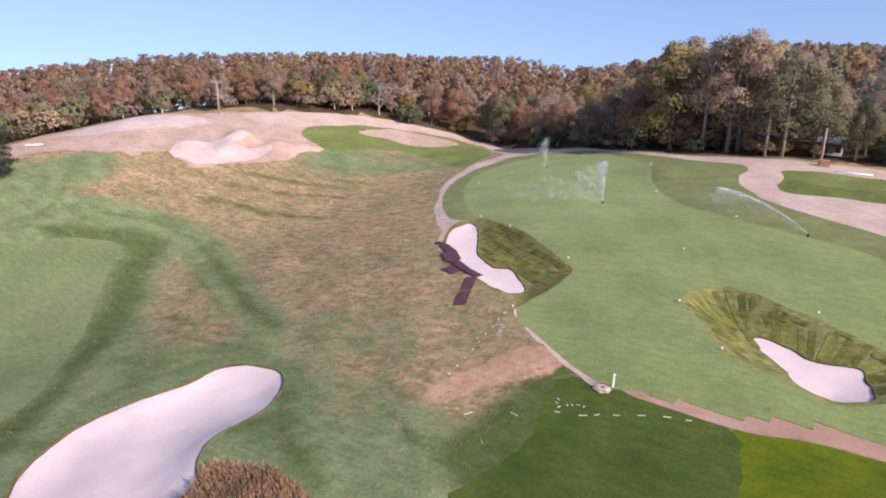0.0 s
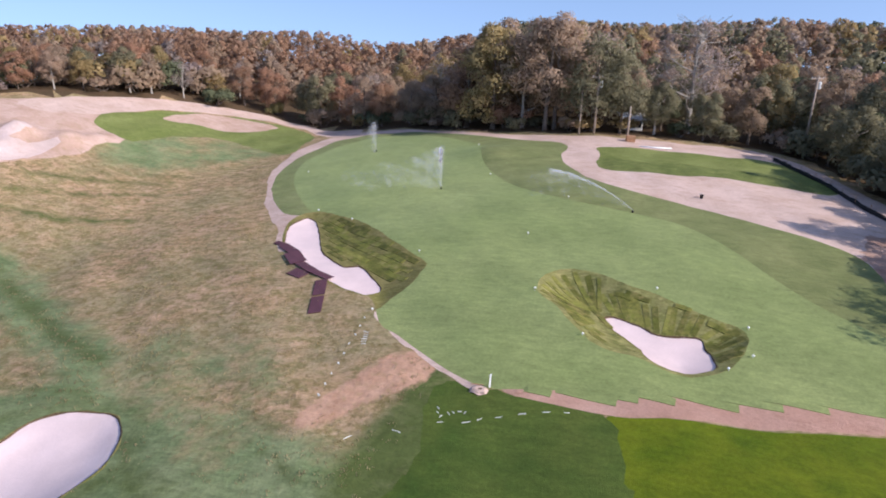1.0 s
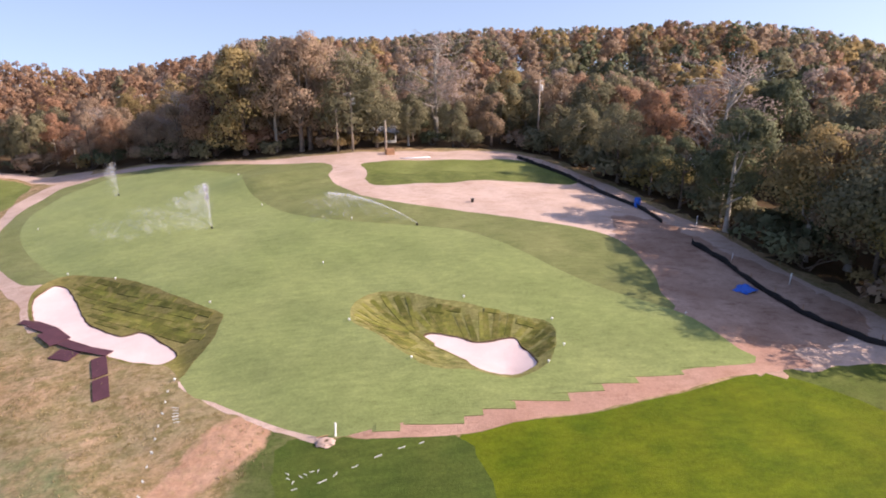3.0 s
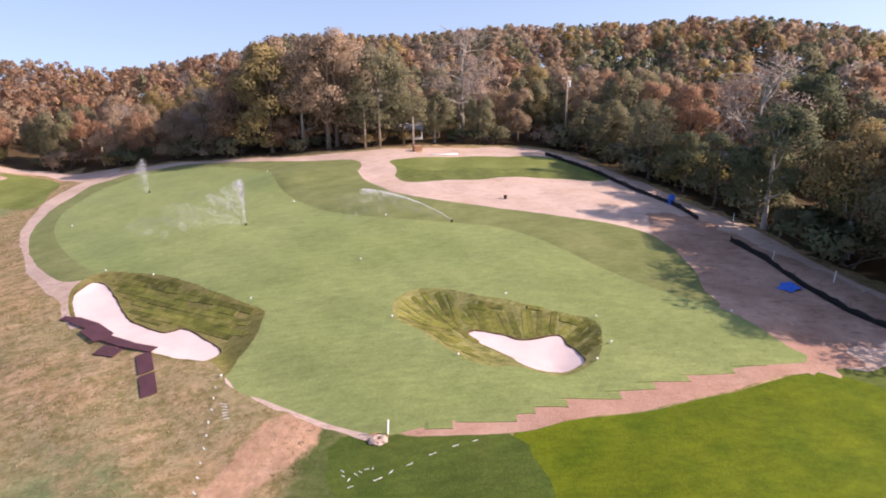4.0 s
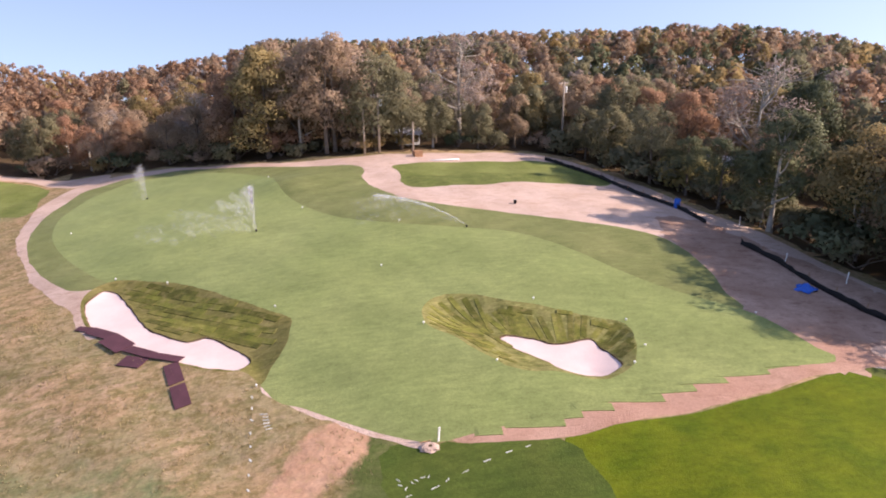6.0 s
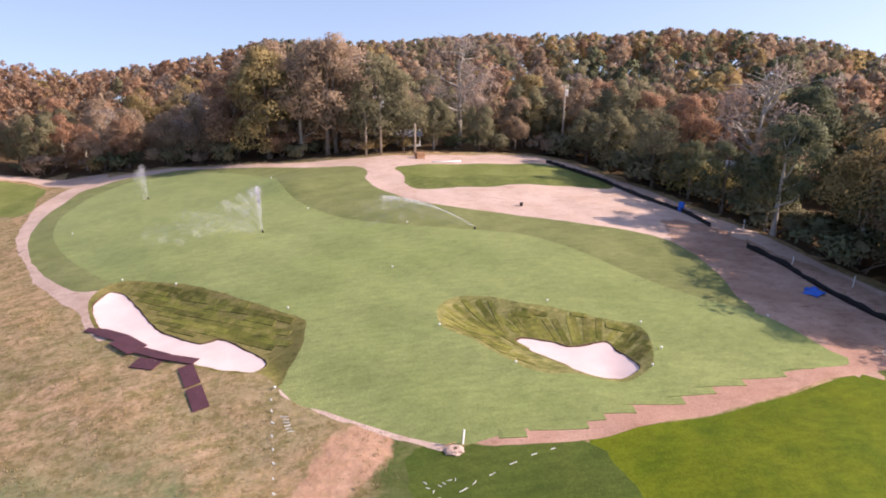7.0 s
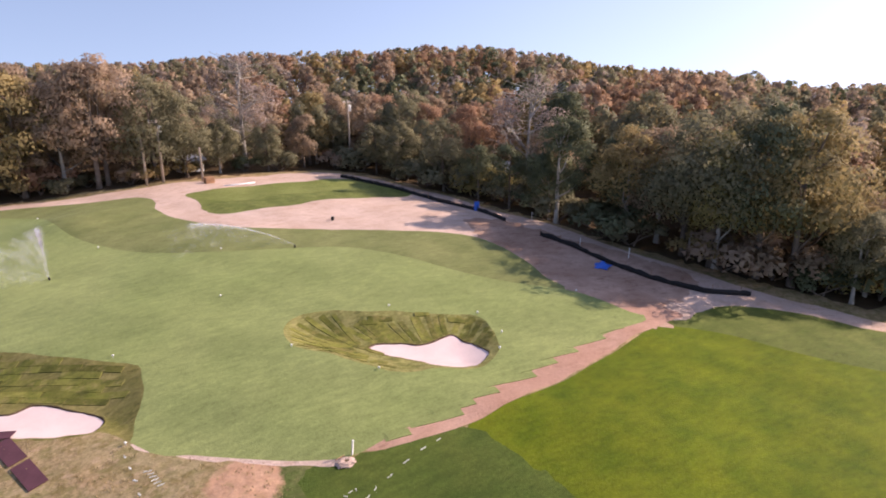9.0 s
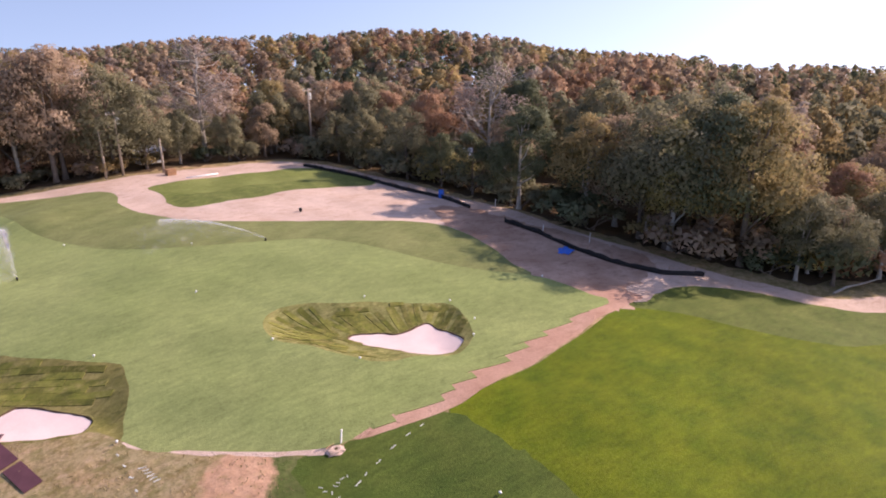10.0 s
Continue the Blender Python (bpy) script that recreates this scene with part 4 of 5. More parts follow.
    for k in parts:
        if parts[k][0]:
            me = mesh_of("woodland", np.concatenate(parts[k][0]), np.concatenate(faces[k]), M_LEAF[k], normals=np.concatenate(turned[k]))
            tagged(new("woodland", me), "distant %s autumn woodland on the ridge" % k, "woodland", kind="stuff")


def leaf_shape(kind, variant):
    _, crown = tree_shape(900 + variant * 5 + len(kind), 10, 3.6, 680 if kind != "grey" else 520, 0.38, 0.22, 18, 1)
    return crown


build_woods()


# ---------------------------------------------------------------- understorey
def shrub_shape(seed):
    rng = np.random.default_rng(seed)
    centres = [(rng.normal(scale=0.5), rng.normal(scale=0.5), rng.uniform(0.35, 1.25)) for _ in range(9)]
    radii = [rng.uniform(0.32, 0.6) for _ in range(9)]
    stems = [tube([(0.1 * i, 0, -0.1), (c[0] * 0.5, c[1] * 0.5, c[2] * 0.5), c], [0.05, 0.035, 0.012], 4, False) for i, c in enumerate(centres[:5])]
    return join(stems), leaf_cards(rng, centres, radii, 1500, 0.11)


def build_shrubs():
    rng = np.random.default_rng(21)
    kinds = ["olive", "green", "brown", "amber", "russet", "yellow", "grey"]
    protos = {}
    for k in kinds:
        wood, leaves = shrub_shape(60 + len(k))
        protos[k] = (mesh_of("woody_base", *wood, M_BARK, True), mesh_of("foliage", *leaves[:2], M_LEAF[k], normals=leaves[2]))
    for x, y, nx, ny in line_points(WOODS_LINE, 2.3):
        right = x > 24
        if rng.random() < (0.15 if x > 40 else 0.05 if x < -62 else 0.5 if right else 0.5):
            continue
        k = str(rng.choice(kinds, p=[0.34, 0.16, 0.14, 0.14, 0.04, 0.14, 0.04] if x > 42 else [0.32, 0.36, 0.10, 0.08, 0.02, 0.06, 0.06] if right else [0.2, 0.10, 0.32, 0.12, 0.16, 0.02, 0.08]))
        off = rng.uniform(0.6, 3.4) + (4.0 if x < -62 and rng.random() < 0.5 else 0)
        s = rng.uniform(0.9, 2.0) * (1.6 if x > 40 else 1.25 if right else 1.7 if x < -62 else 1.0)
        px, py = x + nx * off, y + ny * off
        t = thing("shrub", {"yellow": "yellow-green shrub at the foot of trees", "green": "dark green shrub at the foot of trees"}.get(k, "dull %s shrub at the foot of trees" % k), "shrub", "shrubs along the wood's edge")
        t.matrix_world = Matrix.LocRotScale((px, py, ground_z(px, py)), Euler((0, 0, rng.uniform(0, 6.28))), (s * 1.2, s * 1.2, s))
        part("woody_base", protos[k][0], None, t)
        part("foliage", protos[k][1], None, t)


build_shrubs()
plant("pine", 0, -74.5, 6.6, 6.0, 0.4, True, "single trees", "dense dark conifer alone on the grass")
# trees that stand out along the edge
for kind, v, x, y, tall in (("green", 0, 40.4, 6.8, 13.0), ("olive", 1, 38.8, 10.2, 14.0), ("brown", 0, 48.6, 0.6, 7.0), ("olive", 1, 46.0, -1.6, 7.6), ("brown", 2, 50.6, 4.4, 8.5), ("olive", 2, 52.5, -2.6, 8.0),
                            ("green", 1, 44.0, 8.8, 15.0), ("olive", 0, 48.6, 8.4, 11.0), ("olive", 0, 57.0, -5.0, 7.6), ("olive", 1, 39.2, 13.4, 12.0), ("green", 2, 38.4, 20.0, 11.0), ("olive", 2, 43.6, 0.4, 7.5),
                            ("brown", 2, 39.6, 17.0, 11.5), ("green", 0, 32.6, 31.4, 6.8), ("green", 2, 34.0, 26.4, 7.2), ("green", 1, 31.4, 35.6, 6.4), ("amber", 2, 62.5, -7.2, 8.6), ("amber", 0, 56.0, 2.0, 9.5)):
    plant(kind, v, x, y, tall, v * 1.7 + x, True)
plant("brown", 1, -5.2, 57.2, 14.5, 1.0, True, label="broad faded brown and olive tree by the utility poles")
plant("amber", 0, 41.6, 4.4, 15.0, 2.1, True, label="broad amber tree by the bend of the path")
for x, y, kind in ((29.5, 61.0, "brown"), (33.5, 64.5, "russet"), (27.0, 66.5, "brown"), (36.5, 58.5, "olive"), (39.0, 66.0, "brown"), (32.0, 55.5, "olive"), (23.0, 64.0, "amber"), (40.8, 60.5, "brown"), (36.8, 70.0, "russet")):
    plant(kind, int(x) % 3, x, y, 0.93 * canopy_limit(x, y, 20), x, False)
plant("grey", 1, 39.2, 36.8, 14.5, 0.3, True, label="half bare tree with pale spreading branches")
plant("yellow", 0, 36.2, 30.5, 5.2, 0.9, True, label="small bright yellow tree in front of dark woods")
plant("grey", 2, 12.5, 62.0, 14.2, 2.2, True, label="half bare tree with grey-pink twigs")


# ---------------------------------------------------------------- grass tufts in the rough
def tuft_field(name, spots, mat, label, size, blades=7, seed=1):
    rng = np.random.default_rng(seed)
    n = len(spots)
    z = carved(spots[:, 0], spots[:, 1])
    base = np.repeat(np.column_stack([spots, z]), blades, 0) + np.column_stack([rng.normal(scale=0.10, size=(n * blades, 2)), np.zeros(n * blades)])
    az = rng.uniform(0, 6.283, n * blades)
    ln = size * rng.uniform(0.5, 1.3, n * blades)
    d = np.column_stack([np.cos(az), np.sin(az), np.zeros(n * blades)])
    side = np.column_stack([-np.sin(az), np.cos(az), np.zeros(n * blades)]) * (0.02 + 0.03 * size)
    up = np.array([0, 0, 1.0])
    a, b = base - side - up * 0.03, base + side - up * 0.03
    m = base + d * (ln * 0.35)[:, None] + up * (ln * 0.75)[:, None]
    vs = np.stack([a, b, m + side * 0.5, m - side * 0.5], 1).reshape(-1, 3)
    me = mesh_of(name, vs, np.arange(len(vs)).reshape(-1, 4), mat)
    tagged(new(name, me), label, "grass", kind="stuff")


def scatter(n, x0, x1, y0, y1, seed, keep):
    rng = np.random.default_rng(seed)
    p = np.column_stack([rng.uniform(x0, x1, n), rng.uniform(y0, y1, n)])
    return p[keep(p)]


def in_rough(p):
    ok = np.ones(len(p), bool)
    for _, poly, _, _, _ in LAYERS:
        ok &= ~inside(poly, p[:, 0], p[:, 1])
    return ok


def clumped(p):
    c = np.sin(p[:, 0] * 0.55 + 1.3 * np.sin(p[:, 1] * 0.31)) * np.sin(p[:, 1] * 0.62 + 1.1 * np.sin(p[:, 0] * 0.27))
    return in_rough(p) & (np.random.default_rng(3).random(len(p)) < 0.35 + 0.5 * c)


tuft_field("rough_tufts", scatter(9000, -34, -3, -22, 22, 4, clumped), M_TUFT, "uneven tufts of tan and olive rough grass", 0.10, 5, 4)
tuft_field("far_tufts", scatter(9000, -62, -20, -10, 48, 5, clumped), M_TUFT, "uneven tufts of tan and olive rough grass", 0.12, 4, 5)
tuft_field("dry_tussocks", scatter(1500, -15.2, -8.6, -17.5, -11.6, 6, lambda p: in_rough(p) & (p[:, 1] < -11.9 - 0.25 * np.abs(p[:, 0] + 12))), M_STRAW,
           "low mottled tan and olive grass tussocks by the bunker", 0.32, 8, 6)


# ---------------------------------------------------------------- laid sod pieces
def sod_piece(parent, a, b, wide, rise=0.045, shade=None, sunk=False):
    """One strip of laid turf from a to b, following the ground."""
    a, b = np.array(a, float), np.array(b, float)
    u = (b - a) / np.linalg.norm(b - a)
    n = np.array([-u[1], u[0]]) * wide / 2
    k = 4
    pts = [a + (b - a) * i / k for i in range(k + 1)]
    xy = np.array([q for p in pts for q in (p - n, p, p + n)])
    z = carved(xy[:, 0], xy[:, 1])
    top = np.column_stack([xy, z + rise])
    if sunk:
        top[:3, 2] -= rise + 0.03
    low = np.column_stack([xy, z - 0.06])
    m = len(xy)
    vs = np.concatenate([top, low])
    fs = []
    for i in range(k):
        for j in range(2):
            q = i * 3 + j
            fs.append((q, q + 3, q + 4, q + 1))
        for j, flip in ((0, False), (2, True)):
            q = i * 3 + j
            f = (q, q + m, q + m + 3, q + 3)
            fs.append(f[::-1] if flip else f)
    for q, flip in ((0, True), (k * 3, False)):
        for j in range(2):
            f = (q + j, q + j + m, q + j + 1 + m, q + j + 1)
            fs.append(f[::-1] if flip else f)
    ob = new("sod_strip", mesh_of("sod_strip", vs, fs, shade or M_SOD))
    ob.parent = parent
    return ob


def lay_sod():
    rng = np.random.default_rng(8)
    # strips up the far bank of the small bunker
    east = bpy.data.objects["bunker_bank_east"]
    rim, edge = BANK_R, SAND_R
    far = [p for p in edge if (p[1] > 7.5 and p[0] > 5.6) or (p[0] > 10.7 and p[1] > 5.0)]
    far.sort(key=lambda p: p[0])
    run = 0.0
    last = np.array(far[0])
    for p in far:
        p = np.array(p)
        run += np.linalg.norm(p - last)
        last = p
        if run < 0.33:
            continue
        run = 0.0
        out = np.array([(p[0] - 8.2) * 0.20, 1.0]) if p[0] < 10.2 else np.array([0.35 + (p[0] - 10.2) * 1.2, 1.0])
        out = out / np.linalg.norm(out) + rng.normal(scale=0.05, size=2)
        reach = 0.9
        while reach < 2.9 and inside(rim, np.array([p[0] + out[0] * (reach + 0.3)]), np.array([p[1] + out[1] * (reach + 0.3)]))[0]:
            reach += 0.2
        sod_piece(east, p + out * 0.14, p + out * min(reach, 2.6), rng.uniform(0.32, 0.41), rng.uniform(0.010, 0.028))
        if reach > 2.6 and rng.random() < 0.4:
            q = p + out * 2.75
            sod_piece(east, q, q + np.array([0.9, -0.35]), 0.34, rng.uniform(0.03, 0.07))
    # strips fanning out at its western end
    hub = np.array([5.0, 8.8])
    for i in range(17):
        way = radians(96 + i * 9.2)
        way = np.array([math.cos(way), math.sin(way)])
        reach = 1.2
        while reach < 5.0 and inside(rim, *(hub + way * (reach + 0.5))[:, None])[0]:
            reach += 0.2
        sod_piece(east, hub + way * rng.uniform(0.6, 1.0), hub + way * reach, rng.uniform(0.24, 0.40), rng.uniform(0.008, 0.026))
    # turf laid round the near side, and odd pieces above the strips
    for k in range(60):
        p = np.array([rng.uniform(1.0, 13.0), rng.uniform(3.0, 13.0)])
        low = p[1] < 9.6 - 0.62 * p[0] + 1.6
        u = np.array([0.88, -0.47]) * rng.uniform(0.35, 0.6)
        tips = np.array([p - u * 1.3, p + u * 1.3, p + (0.25, 0.3), p - (0.25, 0.3)])
        high = p[1] > 10.6 - 0.42 * (p[0] - 7)
        if (low or high) and inside(rim, tips[:, 0], tips[:, 1]).all() and edge_distance(edge, tips[:, 0], tips[:, 1]).min() > 0.3 and not inside(edge, tips[:, 0], tips[:, 1]).any():
            sod_piece(east, p - u, p + u, rng.uniform(0.3, 0.42), rng.uniform(0.012, 0.05))
    # rows along the bank of the long bunker
    west = bpy.data.objects["bunker_bank_west"]
    u = np.array([13.6, -10.4])
    u = u / np.linalg.norm(u)
    n = np.array([-u[1], u[0]])
    for row in range(-6, 12):
        for col in range(-1, 8):
            c = np.array([-20.0, 20.4]) + u * (col * 2.5 + (row * 0.9) % 2.5 + rng.uniform(-0.15, 0.15)) + n * (row * 0.46)
            if rng.random() < 0.10:
                continue
            c = c + n * rng.uniform(-0.05, 0.05)
            a, b = c - u * 1.18, c + u * 1.18
            ends = np.array([a, b, c, a + n * 0.25, b + n * 0.25, a - n * 0.25, b - n * 0.25])
            if inside(BANK_L, ends[:, 0], ends[:, 1]).all() and not inside(SAND_L, ends[:, 0], ends[:, 1]).any():
                sod_piece(west, a - u * 0.06, b + u * 0.06, rng.uniform(0.43, 0.48), rng.uniform(0.02, 0.045))
    # staggered rolls at the edge of the green
    green = bpy.data.objects["green"]
    for a, b, w in (((1.7, -0.05), (3.2, -0.2), 0.5), ((3.0, 0.35), (6.3, 0.0), 0.62), ((4.6, 0.62), (6.2, 0.50), 0.4), ((5.5, 0.55), (7.3, 0.38), 0.55), ((6.6, 0.95), (9.0, 0.65), 0.6), ((8.0, 1.45), (11.9, 1.15), 0.62),
                    ((10.6, 1.85), (13.9, 1.68), 0.55), ((12.6, 2.35), (16.0, 2.25), 0.58), ((14.6, 2.9), (18.8, 2.85), 0.62), ((17.2, 3.4), (20.9, 3.35), 0.55)):
        sod_piece(green, a, b, w, 0.035, M_GREEN, True)


lay_sod()


# ---------------------------------------------------------------- small things on the course
def on_ground(x, y, turn=0.0, up=0.0, lean=0.0):
    return Matrix.Translation((x, y, ground_z(x, y) + up)) @ Euler((radians(lean), 0, radians(turn))).to_matrix().to_4x4()


def plywood(a, b, wide, up=0.03):
    """A sheet from a to b, laid with the slope."""
    a, b = Vector((*a, ground_z(*a) + up)), Vector((*b, ground_z(*b) + up))
    u = (b - a).normalized()
    s = Vector((-u.y, u.x, 0)).normalized()
    p, q = (a + b) / 2 - s * wide / 2, (a + b) / 2 + s * wide / 2
    s = (s + Vector((0, 0, (ground_z(q.x, q.y) - ground_z(p.x, p.y)) / wide))).normalized()
    nrm = u.cross(s).normalized()
    m = Matrix((u, nrm.cross(u), nrm)).transposed().to_4x4()
    m.translation = (a + b) / 2 + nrm * 0.03
    bm = box(bmesh.new(), Matrix.Identity(4), ((b - a).length, wide, 0.028), 0.006)
    me = bpy.data.meshes.new("plywood_sheet")
    bm.to_mesh(me)
    bm.free()
    me.materials.append(M_PLY)
    ob = new("plywood_sheet", me)
    ob.matrix_world = m
    tagged(ob, "dark purple-brown plywood sheet laid on the ground", "plywood", "plywood walkway at the long bunker")


for a, b, w, up in (((-12.35, 5.55), (-13.05, 7.55), 0.85, 0.03), ((-13.12, 7.75), (-13.85, 9.75), 0.85, 0.03), ((-13.3, 10.0), (-15.3, 11.15), 0.62, 0.07),
                    ((-15.2, 11.15), (-17.2, 12.75), 0.72, 0.04), ((-17.1, 12.6), (-18.7, 14.5), 1.25, 0.07), ((-18.5, 14.6), (-20.3, 16.1), 0.8, 0.04),
                    ((-15.5, 10.45), (-17.0, 11.3), 0.95, 0.03), ((-20.2, 16.1), (-21.3, 16.7), 0.5, 0.05)):
    plywood(a, b, w, up)


def stake(x, y, tall, lean, turn, label):
    t = thing("stake", label, "stake", "", "", on_ground(x, y, turn, 0, lean))
    bm = box(bmesh.new(), pose(0, 0, tall / 2 - 0.1), (0.09, 0.05, tall + 0.2), 0.01)
    part("post", bm, M_WHITE, t)
    bm = box(bmesh.new(), pose(0, 0, tall * 0.93), (0.10, 0.06, 0.10), 0.008)
    part("cap", bm, M_BLUE if "blue" in label else M_WHITE, t)


stake(0.15, -0.25, 0.78, 6, 25, "white wooden stake leaning beside a dug hole")


def dug_hole():
    t = thing("dug_hole", "small dug hole with heaped pale soil", "hole", "", "", on_ground(-0.3, -0.55))
    rng = np.random.default_rng(2)
    bm = bmesh.new()
    bmesh.ops.create_uvsphere(bm, u_segments=18, v_segments=10, radius=1.0)
    for v in bm.verts:
        r = math.hypot(v.co.x, v.co.y)
        k = 1 + 0.25 * rng.normal() * 0.4
        v.co = Vector((v.co.x * 0.46 * k, v.co.y * 0.38 * k, max(v.co.z, -0.2) * 0.16 - 0.10 * max(0, 1 - r * 2.2)))
    part("soil_heap", bm, M_PATH, t)
    bm = bmesh.new()
    bmesh.ops.create_cone(bm, cap_ends=True, segments=14, radius1=0.10, radius2=0.16, depth=0.10, matrix=pose(0.1, -0.05, 0.07))
    part("pit", bm, M_EDGE, t, "dark opening")
    bm = box(bmesh.new(), pose(-0.12, 0.32, 0.14, 0, 12, 30), (0.8, 0.035, 0.035), 0.008)
    part("shovel_handle", bm, M_WOOD, t, "dark wooden handle")


dug_hole()


def lathe(profile, sides=16):
    vs, fs = [], []
    for r, z in profile:
        vs += [(r * math.cos(2 * math.pi * k / sides), r * math.sin(2 * math.pi * k / sides), z) for k in range(sides)]
    for i in range(len(profile) - 1):
        for k in range(sides):
            j = (k + 1) % sides
            fs.append((i * sides + k, i * sides + j, (i + 1) * sides + j, (i + 1) * sides + k))
    fs.append(tuple(reversed(range(sides))))
    fs.append(tuple(range(len(vs) - sides, len(vs))))
    return vs, fs


def peg(x, y):
    """A small white marker on the turf."""
    t = thing("marker_peg", "small white marker peg in the turf", "marker", "markers on the course", "", on_ground(x, y))
    part("pin", mesh_of("pin", *lathe([(0.015, -0.08), (0.015, 0.16)], 6), M_METAL), None, t)
    part("cap", mesh_of("cap", *lathe([(0.035, 0.10), (0.07, 0.12), (0.07, 0.16), (0.04, 0.19)], 10), M_WHITE, True), None, t)


for x, y in ((0.8, 9.9), (4.2, 5.2), (8.2, 11.9), (13.2, 8.8), (13.1, 5.9), (11.7, 4.2), (-8.7, 6.2), (-20.8, 23.6), (-8.3, 14.4), (-28.6, 37.0), (-1.1, 18.9),
             (1.0, 27.2), (-7.3, 34.0), (-11.4, 46.6), (22.0, 8.9), (-16.5, 21.2), (4.5, -7.0)):
    peg(x, y)


def bucket():
    t = thing("bucket", "black plastic bucket on the sandy path", "bucket", "", "", on_ground(12.1, 31.2))
    part("body", mesh_of("body", *lathe([(0.12, 0.0), (0.155, 0.29), (0.17, 0.29), (0.17, 0.32), (0.14, 0.32), (0.11, 0.04)], 18), M_BLACK, True), None, t)
    arc = [(0.165 * math.cos(a), 0, 0.30 + 0.13 * math.sin(a)) for a in np.linspace(0, math.pi, 9)]
    part("handle", mesh_of("handle", *tube(arc, [0.012] * 9, 5), M_METAL), None, t, "thin wire handle")


bucket()


def tarp(x, y):
    """A rumpled blue sheet."""
    rng = np.random.default_rng(9)
    n, vs, fs = 15, [], []
    for i in range(n):
        for j in range(n):
            u, v = i / (n - 1) * 2 - 1, j / (n - 1) * 2 - 1
            z = 0.40 * math.exp(-1.9 * (u * u + v * v)) + 0.07 * math.sin(5 * u + 3 * v) * math.cos(4 * v - u) + 0.02 * rng.normal()
            px, py = u * 0.85 * (1 + 0.12 * math.sin(3 * v)), v * 0.62 * (1 + 0.15 * math.sin(4 * u))
            vs.append((px, py, max(0.012, z)))
    fs = [(i * n + j, (i + 1) * n + j, (i + 1) * n + j + 1, i * n + j + 1) for i in range(n - 1) for j in range(n - 1)]
    ob = new("tarpaulin", mesh_of("tarpaulin", vs, fs, M_BLUE, True))
    ob.matrix_world = on_ground(x, y, 30, 0.02)
    mod = ob.modifiers.new("solid", "SOLIDIFY")
    mod.thickness = 0.015
    tagged(ob, "rumpled bright blue tarpaulin on the shaded path", "tarpaulin")


tarp(28.3, 12.7)


def barrel(x, y):
    t = thing("barrel", "blue plastic barrel beside the black fence", "barrel", "", "", on_ground(x, y, 0))
    part("body", mesh_of("body", *lathe([(0.26, 0), (0.29, 0.05), (0.29, 0.28), (0.31, 0.30), (0.29, 0.33), (0.29, 0.58), (0.31, 0.6), (0.29, 0.63), (0.29, 0.84), (0.25, 0.9)], 20), M_BLUE, True), None, t)
    part("lid", mesh_of("lid", *lathe([(0.27, 0.89), (0.27, 0.93), (0.1, 0.94)], 20), M_BLUE, True), None, t)


barrel(28.0, 30.9)


def silt_fence(line, label):
    """Black fabric on posts."""
    t = thing("silt_fence", label, "fence", "silt fences")
    pts = line_points(line, 0.5)
    rng = np.random.default_rng(len(line))
    vs, n = [], len(pts)
    for x, y, nx, ny in pts:
        z, w = ground_z(x, y), rng.normal(scale=0.04)
        h = 0.42 + rng.normal(scale=0.05)
        for off, zz in ((0.0, -0.05), (0.03 + w, h * 0.5), (w, h), (w - 0.03, h), (w, h * 0.5), (-0.03, -0.05)):
            vs.append((x + nx * off, y + ny * off, z + zz))
    fs = [(i * 6 + k, (i + 1) * 6 + k, (i + 1) * 6 + (k + 1) % 6, i * 6 + (k + 1) % 6) for i in range(n - 1) for k in range(6)]
    part("fabric", mesh_of("fabric", vs, fs, M_BLACK, True), None, t)
    for x, y, nx, ny in line_points(line, 2.4):
        bm = box(bmesh.new(), pose(x + nx * 0.06, y + ny * 0.06, ground_z(x, y) + 0.32, rng.normal() * 3, rng.normal() * 3), (0.04, 0.04, 0.8), 0.006)
        part("post", bm, M_WOOD, t)


silt_fence([(21.0, 50.6), (24.5, 42.3), (26.1, 35.1), (28.1, 30.2), (28.5, 25.9)], "low black silt fence along the sandy path")
silt_fence([(28.6, 21.2), (29.3, 17.2), (29.6, 13.0), (30.4, 9.4), (32.6, 6.0), (36.6, 4.2)], "low sagging black silt fence in the shade")
for x, y in ((29.7, 17.0), (32.4, 13.7), (31.7, 26.3), (-85.5, 36.0)):
    stake(x, y, 0.9, random.uniform(-4, 4), random.uniform(0, 90), "thin white survey stake beside the path")


def pipe(x, y, turn, length):
    ob = new("pipe", mesh_of("pipe", *tube([(-length / 2, 0, 0.09), (0, 0, 0.09), (length / 2, 0, 0.09)], [0.09] * 3, 10), M_WHITE, True))
    ob.matrix_world = on_ground(x, y, turn, 0.01)
    tagged(ob, "long white plastic pipe lying on the sand", "pipe")


pipe(8.4, 49.6, 3, 3.6)
pipe(-84, 15.2, 60, 2.2)


def fallen_trunk(a, b):
    """A thin pale stem that lies along the foot of the trees."""
    pts = [(a[0] + (b[0] - a[0]) * t, a[1] + (b[1] - a[1]) * t + 0.15 * math.sin(5 * t)) for t in (0, 0.3, 0.65, 1)]
    ob = new("fallen_trunk", mesh_of("fallen_trunk", *tube([(x, y, ground_z(x, y) + 0.12 + 0.5 * i / 3) for i, (x, y) in enumerate(pts)], [0.12, 0.10, 0.08, 0.04], 8), M_PALE, True))
    tagged(ob, "thin pale fallen trunk at the foot of trees", "log")


fallen_trunk((44.2, -2.6), (51.0, -3.2))


